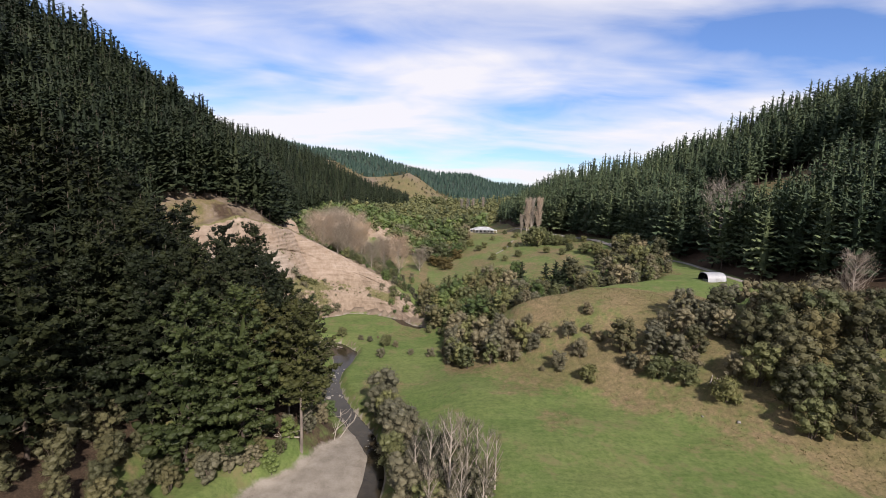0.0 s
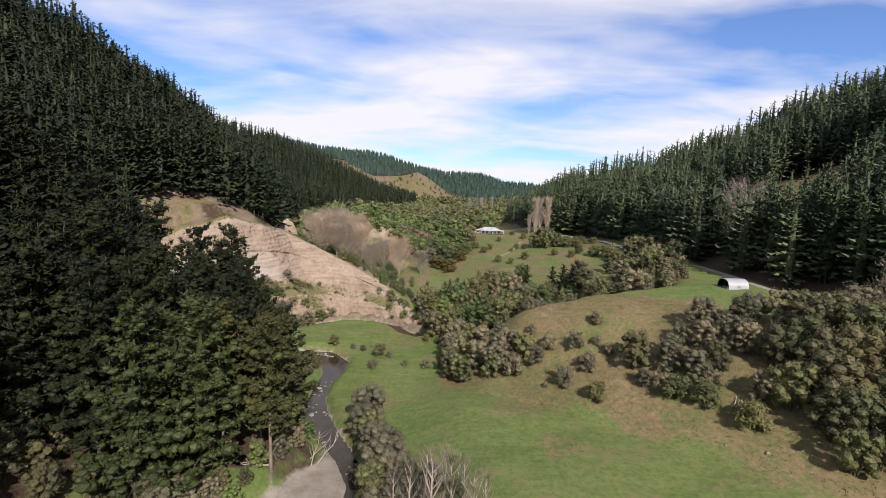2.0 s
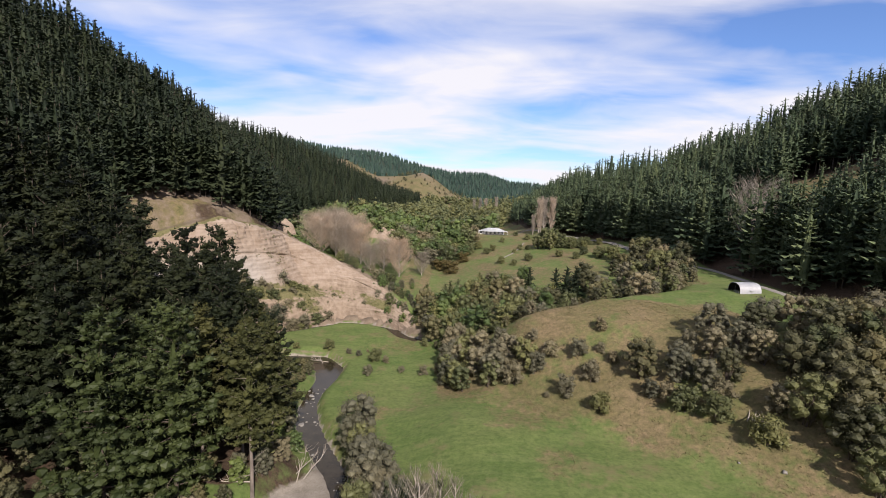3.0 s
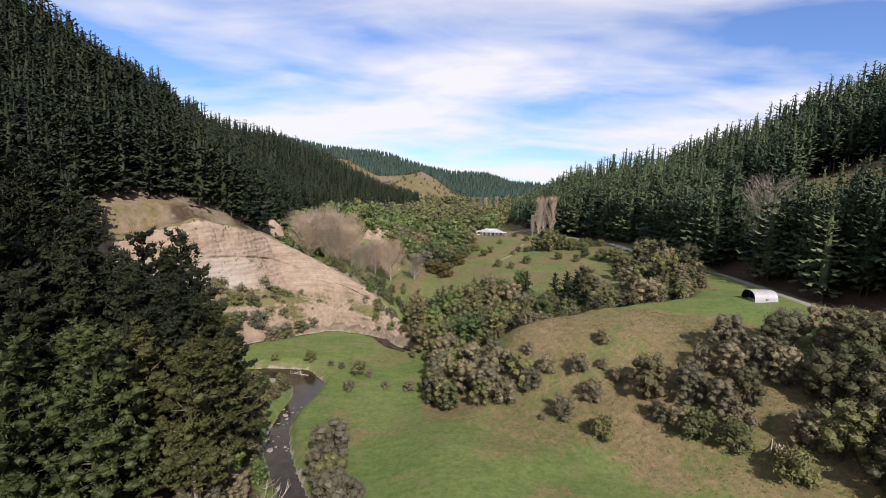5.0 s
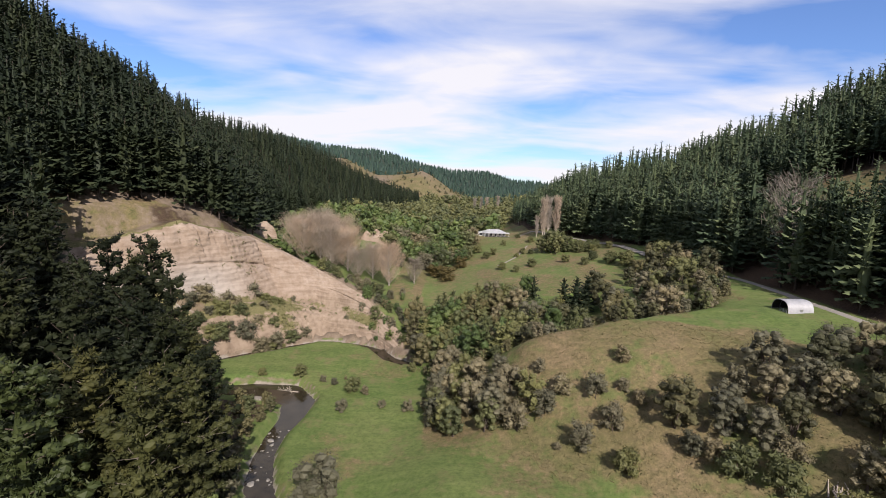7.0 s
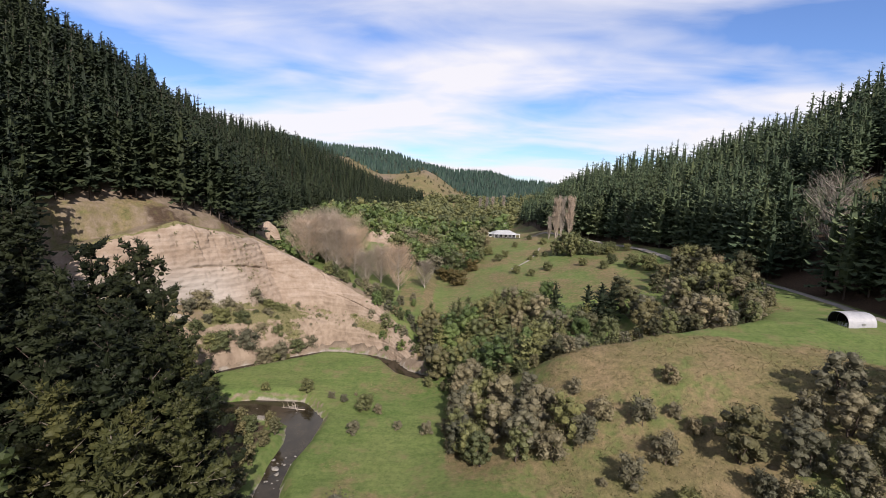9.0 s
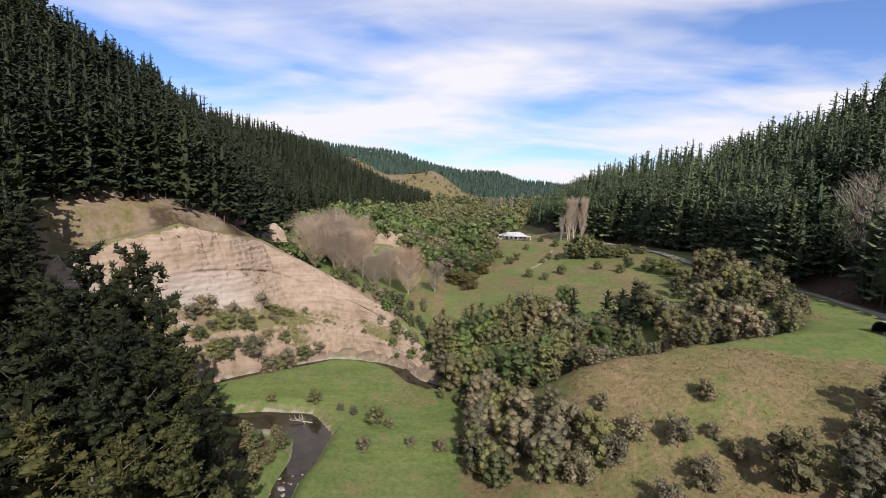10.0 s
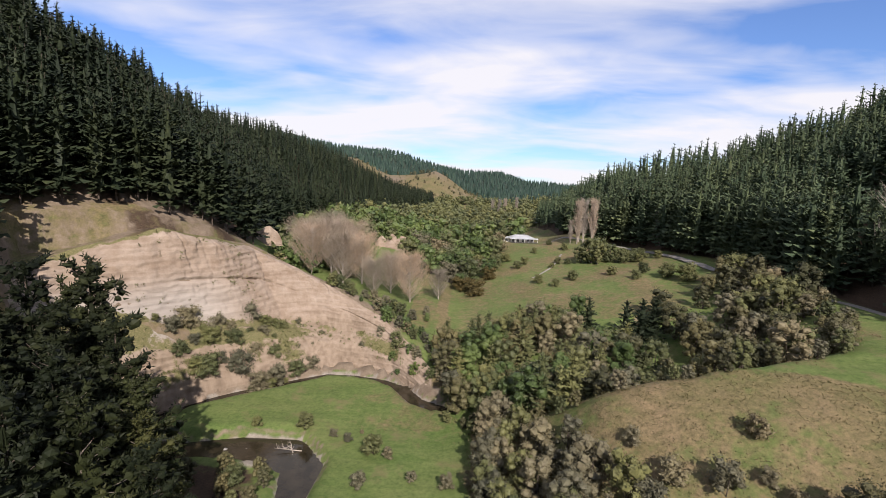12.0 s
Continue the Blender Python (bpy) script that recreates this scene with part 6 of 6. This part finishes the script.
def farmhouse(at):
    house = tagged(empty("farmhouse", at), "low farmhouse with a pale steel hip roof and a shaded veranda", "house")
    wall = part("wall", boxed(-7.5, 7.5, -4.0, 4.0, -0.3, 2.6), M_WALL, house)
    part("roof", hip_roof(15, 8, 1.9, 0.7, 2.55), M_ROOF, house)
    part("wing_wall", boxed(-11.5, -7.5, -3.0, 2.6, -0.3, 2.3), M_WALL, house)
    bm = bmesh.new()
    part("wing_roof", box(bm, -12.3, -6.9, -3.8, 3.2, 2.3, 2.45, bevel=0.03), M_ROOF, house)
    deck = part("veranda_floor", boxed(-7.5, 9.4, -6.6, -4.0, -0.3, 0.15), M_DARK, house)
    bm = bmesh.new()
    vs = [bm.verts.new(p) for p in ((-7.9, -6.9, 2.2), (9.6, -6.9, 2.2), (9.6, -4.1, 2.62), (-7.9, -4.1, 2.62))]
    bm.faces.new(vs)
    bmesh.ops.solidify(bm, geom=list(bm.faces), thickness=0.08)
    part("veranda_roof", bm, M_ROOF, house)
    for x in np.linspace(-7.4, 9.2, 7):
        part("veranda_post", boxed(x - 0.07, x + 0.07, -6.6, -6.46, 0.1, 2.25), M_WHITE, house)
    for x in (-5.6, -2.6, 0.6, 3.6, 6.2):
        win = part("window", boxed(x - 0.75, x + 0.75, -4.06, -3.98, 0.5 if x > 3 else 0.15, 2.05, bevel=0.02), M_WHITE, house)
        for dx in (-0.36, 0.36):
            part("pane", boxed(x + dx - 0.32, x + dx + 0.32, -4.08, -4.05, 0.6 if x > 3 else 0.25, 1.97), M_GLASS, win)
    part("chimney", boxed(2.2, 2.9, 1.0, 1.7, 3.2, 5.0, bevel=0.03), M_STONE, house)
    part("window", boxed(-10.4, -8.6, -3.06, -2.98, 0.6, 1.9, bevel=0.02), M_GLASS, house)
    return house


farmhouse(pose(32.5, 371.0, 20.35, 0, 0, 8))


def cottage(at, label):
    hut = tagged(empty("outbuilding", at), label, "building")
    part("wall", boxed(-3.5, 3.5, -2.2, 2.2, -0.4, 2.5), M_WHITE, hut)
    part("roof", hip_roof(7, 4.4, 1.2, 0.4, 2.45), M_ROOF, hut)
    part("door", boxed(0.8, 1.7, -2.26, -2.18, 0, 2.0), M_DARK, hut)
    part("window", boxed(-2.2, -0.6, -2.26, -2.18, 0.8, 1.9), M_GLASS, hut)
    return hut


for x, y, turn in ((-3.5, 423, 10), (9.0, 428, -20)):
    cottage(pose(x, y, ground_z(x, y) + 3.2, 0, 0, turn), "small pale outbuilding half hidden by trees")


# ---- dead wood, stones, posts ----
def branchwood(seed, long, forks, thick, label, name="dead_branch"):
    r = np.random.default_rng(seed)
    thing = tagged(empty(name), label, "branch")
    main = np.array([(0, 0, 0), (long * 0.35, 0.1, 0.35), (long * 0.7, -0.15, 0.5), (long, 0.1, 0.9)])
    v, q = tube(main, np.array([1, 0.8, 0.55, 0.15]) * thick, 6)
    part("limb", raw_mesh("limb", v, q, M_DEAD, True), None, thing)
    for k in range(forks):
        u = r.uniform(0.25, 0.9)
        root = np.array([np.interp(u, [0, 0.35, 0.7, 1], main[:, c]) for c in range(3)])
        end = root + np.array([r.uniform(0.2, 0.5) * long * 0.6, r.normal(0, 0.3) * long, r.uniform(0.1, 0.5) * long * 0.5])
        mid = (root + end) / 2 + r.normal(0, 0.05 * long, 3)
        v, q = tube(np.array([root, mid, end]), np.array([0.5, 0.35, 0.12]) * thick, 5)
        part("fork", raw_mesh("fork", v, q, M_DEAD, True), None, thing)
    return thing


for seed, x, y, z, turn, long, forks, thick, label in ((1, -32.5, 161.0, -3.2, 190, 5.5, 7, 0.14, "bleached dead branch lying in the stream pool"), (2, -34.0, 160.0, -3.2, 120, 4.0, 5, 0.1, "bleached dead branch lying in the stream pool"),
                                                       (3, -20.5, 99.5, -2.6, 40, 6.5, 9, 0.12, "pale dead branches on the shingle bank"), (4, -21.5, 98.5, -2.6, 80, 6.0, 9, 0.1, "pale dead branches on the shingle bank"),
                                                       (5, -22.5, 100.0, -2.4, 20, 6.0, 8, 0.1, "pale dead branches on the shingle bank"), (6, -43, 82, 1.6, 170, 5, 6, 0.12, "grey fallen branch below the pines"), (7, -27, 92, 1.4, 200, 5, 6, 0.14, "grey fallen branch below the pines")):
    ob = branchwood(seed, long, forks, thick, label)
    ob.matrix_basis = pose(x, y, z, -18 if seed in (3, 4, 5) else 0, -35 if seed in (3, 4, 5) else 0, turn)

pile = tagged(empty("log_pile", pose(64.6, 105.8, ground_z(64.6, 105.8) + 0.1, 0, 0, 55)), "heap of pale dead branches and logs on the slope", "logs")
for k in range(13):
    y, z = (k % 7) * 0.45 - 1.4, 0.2 + 0.3 * (k // 7)
    v, q = tube(np.array([(-3.0 + rng.uniform(-0.6, 0.9), y + rng.normal(0, 0.5), z + rng.uniform(-0.1, 0.6)), (0, y + rng.normal(0, 0.2), z), (3.0 + rng.uniform(-1.2, 0.5), y + rng.normal(0, 0.8), z + rng.uniform(-0.2, 0.7))]), np.array([1.0, 0.85, 0.5]) * rng.uniform(0.08, 0.16), 7)
    part("log", raw_mesh("log", v, q, M_DEAD, True), None, pile)


def stone_mesh(seed):
    bm = bmesh.new()
    bmesh.ops.create_icosphere(bm, subdivisions=2, radius=1.0)
    r = np.random.default_rng(seed)
    a, b = r.uniform(0, 6, 3), r.uniform(1.2, 2.6, 3)
    for v in bm.verts:
        k = 1 + 0.18 * math.sin(v.co.x * b[0] * 2 + a[0]) + 0.15 * math.sin(v.co.y * b[1] * 2 + a[1]) + 0.1 * math.cos(v.co.z * 3 + a[2])
        v.co = Vector((v.co.x * k, v.co.y * k * 0.8, v.co.z * k * 0.5))
    me = bpy.data.meshes.new("stone")
    bm.to_mesh(me)
    bm.free()
    me.materials.append(M_STONE)
    me.polygons.foreach_set("use_smooth", np.ones(len(me.polygons), bool))
    return me


stones = [stone_mesh(900 + k) for k in range(4)]
s_xy, (s_half, s_level) = course(RIVER[15:25], [RIVER_HALF[15:25], RIVER_LEVEL[15:25]], 0.5)
for k in range(130):
    i = int(rng.integers(0, len(s_xy)))
    if math.sin(i * 0.21) + math.sin(i * 0.083 + 1.0) < rng.uniform(-0.4, 1.2):
        continue
    if s_xy[i, 1] > 150 and rng.random() < 0.6:
        continue
    off = rng.uniform(-1.15, 1.15) * s_half[i]
    p = s_xy[i] + np.array([off, rng.normal(0, 0.3)])
    big = rng.uniform(0.14, 0.36) if rng.random() < 0.86 else rng.uniform(0.45, 0.8)
    ob = tagged(new("river_stone", stones[k % 4]), "grey river stone in the shallow stream", "stone", "stones in the stream")
    z = max(float(s_level[i]) - 0.05, ground_z(p[0], p[1]))
    ob.matrix_basis = Matrix.LocRotScale((p[0], p[1], z), Euler((rng.normal(0, 0.2), rng.normal(0, 0.2), rng.uniform(0, 6))), (big, big, big))
for x, y, big in ((63.9, 95.8, 0.5), (58, 99, 0.28)):
    ob = tagged(new("boulder", stones[1]), "pale boulder in rough grass", "stone", "boulders on the slope")
    ob.matrix_basis = Matrix.LocRotScale((x, y, ground_z(x, y) + 0.1), Euler((0, 0, x)), (big, big, big))


def power_pole(x, y, tall):
    pole = tagged(empty("power_pole", pose(x, y, ground_z(x, y) - 0.3)), "grey wooden power pole with one crossarm", "pole")
    v, q = tube(np.array([(0, 0, 0), (0, 0, tall)]), [0.16, 0.11], 7)
    part("post", raw_mesh("post", v, q, M_DEAD, True), None, pole)
    part("crossarm", boxed(-1.1, 1.1, -0.06, 0.06, tall - 0.7, tall - 0.56), M_DEAD, pole)
    for dx in (-0.9, 0, 0.9):
        part("insulator", boxed(dx - 0.05, dx + 0.05, -0.05, 0.05, tall - 0.56, tall - 0.4), M_WHITE, pole)


power_pole(36, 396, 9)

# ---- rough grass, reeds and bracken on the knoll and the flat ----
qx, qy = rng.uniform(-30, 92, 26000), rng.uniform(74, 178, 26000)
q_cover = cover(qx, qy)
q_rd, _, _ = along(RIVER, qx, qy)
q_keep = (q_cover["dry"] > rng.uniform(0.35, 0.9, len(qx))) & (q_rd > 5) & (q_cover["litter_shade"] < 0.3)
qx, qy = qx[q_keep][:9000], qy[q_keep][:9000]
qz = height(qx, qy)
n_blade = 5
bx, by, bz = [np.repeat(a, n_blade) for a in (qx, qy, qz)]
b_at = np.stack([bx + rng.normal(0, 0.5, len(bx)), by + rng.normal(0, 0.5, len(bx)), bz - 0.03], 1)
b_way = rng.normal(0, 0.8, (len(bx), 3)) + np.array([[0, 0, 1.0]])
M_TUFT = leaf_material("rough_grass", (0.12, 0.112, 0.052), (0.18, 0.155, 0.082), (0.25, 0.2, 0.122), 0.15, 0.45, 0.5)
tagged(new("rough_grass", raw_mesh("rough_grass", *sprays(rng, b_at, b_way, 0.24, 0.22, 0.0), M_TUFT)), "tussocks of dry rough grass on the pasture", "grass", kind="stuff")

# ---- woods on the far valley floor and the far ranges ----
fx_, fy_ = spread_out(-110, 110, 470, 860, 8.5)
f_ld, f_lside, _ = along(LEFT_FOOT, fx_, fy_)
f_rid, f_riside, _ = along(RIGHT_FOOT, fx_, fy_)
sel = (f_lside < 0) & (f_riside > 0) & (rng.random(len(fx_)) < 0.7)
fx_, fy_ = fx_[sel], fy_[sel]
low_bush = [bush_arrays(np.random.default_rng(700 + k), 9.0 + k, 9.0, 40, 2.0, stems=1, lobes=7) for k in range(4)]
w, l = many(rng, low_bush, fx_, fy_, height(fx_, fy_) - 0.2, rng.uniform(0.6, 1.4, len(fx_)), rng.uniform(0, 6, len(fx_)))
woods = empty("valley_wood")
part("trunks", raw_mesh("trunks", *w, M_BARK, True), None, woods)
part("crowns", crown_mesh(l, M_SCRUB_GREEN), None, woods)
tagged(woods, "mixed green trees filling the distant valley floor", "wood", kind="stuff")
hx_, hy_ = spread_out(-900, 420, 1400, 1830, 13.0)
hx2, hy2 = spread_out(-330, 30, 830, 1060, 9.0)
sel = rng.random(len(hx2)) < 0.2
hx3, hy3 = spread_out(40, 330, 780, 1400, 11.0)
hx4, hy4 = spread_out(-330, 60, 1090, 1400, 12.0)
hill_shrubs = empty("hill_scrub")
hx2, hy2 = hx2[sel], hy2[sel]
w, l = many(rng, low_bush, hx2, hy2, height(hx2, hy2) - 0.3, rng.uniform(0.2, 0.75, len(hx2)), rng.uniform(0, 6, len(hx2)))
part("stems", raw_mesh("stems", *w, M_BARK, True), None, hill_shrubs)
part("crowns", crown_mesh(l, M_SCRUB_DARK), None, hill_shrubs)
tagged(hill_shrubs, "scattered dark scrub on the bare brown hill", "scrub", kind="stuff")
hx_, hy_ = np.concatenate([hx_, hx3, hx4]), np.concatenate([hy_, hy3, hy4])


def spire(seed):
    """A far conifer: two ragged cones, one in the other."""
    r = np.random.default_rng(seed)
    tall = r.uniform(15, 21)
    verts, faces = [], []
    for low, high, girth in ((0.0, 0.72, 0.2), (0.35, 1.0, 0.14)):
        at = len(verts)
        a = np.arange(5) * 1.2566 + r.uniform(0, 1)
        verts += [(math.cos(t) * tall * girth * g, math.sin(t) * tall * girth * g, tall * low + g) for t, g in zip(a, r.uniform(0.7, 1.3, 5))]
        verts.append((r.normal(0, 0.3), r.normal(0, 0.3), tall * high))
        faces += [(at + k, at + (k + 1) % 5, at + 5) for k in range(5)]
    return (np.array([(0, 0, -1.0), (0.3, 0, -1.0), (0, 0.3, 2.0)]), np.array([(0, 1, 2)])), (np.array(verts), np.array(faces))


tiny = [spire(720 + k) for k in range(6)]
far_size = rng.uniform(0.75, 1.2, len(hx_))
w, l = many(rng, tiny, hx_, hy_, height(hx_, hy_) - 0.5, far_size, rng.uniform(0, 6, len(hx_)))
range_wood = empty("far_forest")
part("trunks", raw_mesh("trunks", *w, M_BARK, True), None, range_wood)
part("crowns", crown_mesh(l, M_PINE_HAZE), None, range_wood)
tagged(range_wood, "dark forest covering the distant ranges", "forest", kind="stuff")
for x in (28, 36, 44, 60):
    poplar.put(x, 640 + x, 0.9, x, label="row of bare poplars far up the valley")
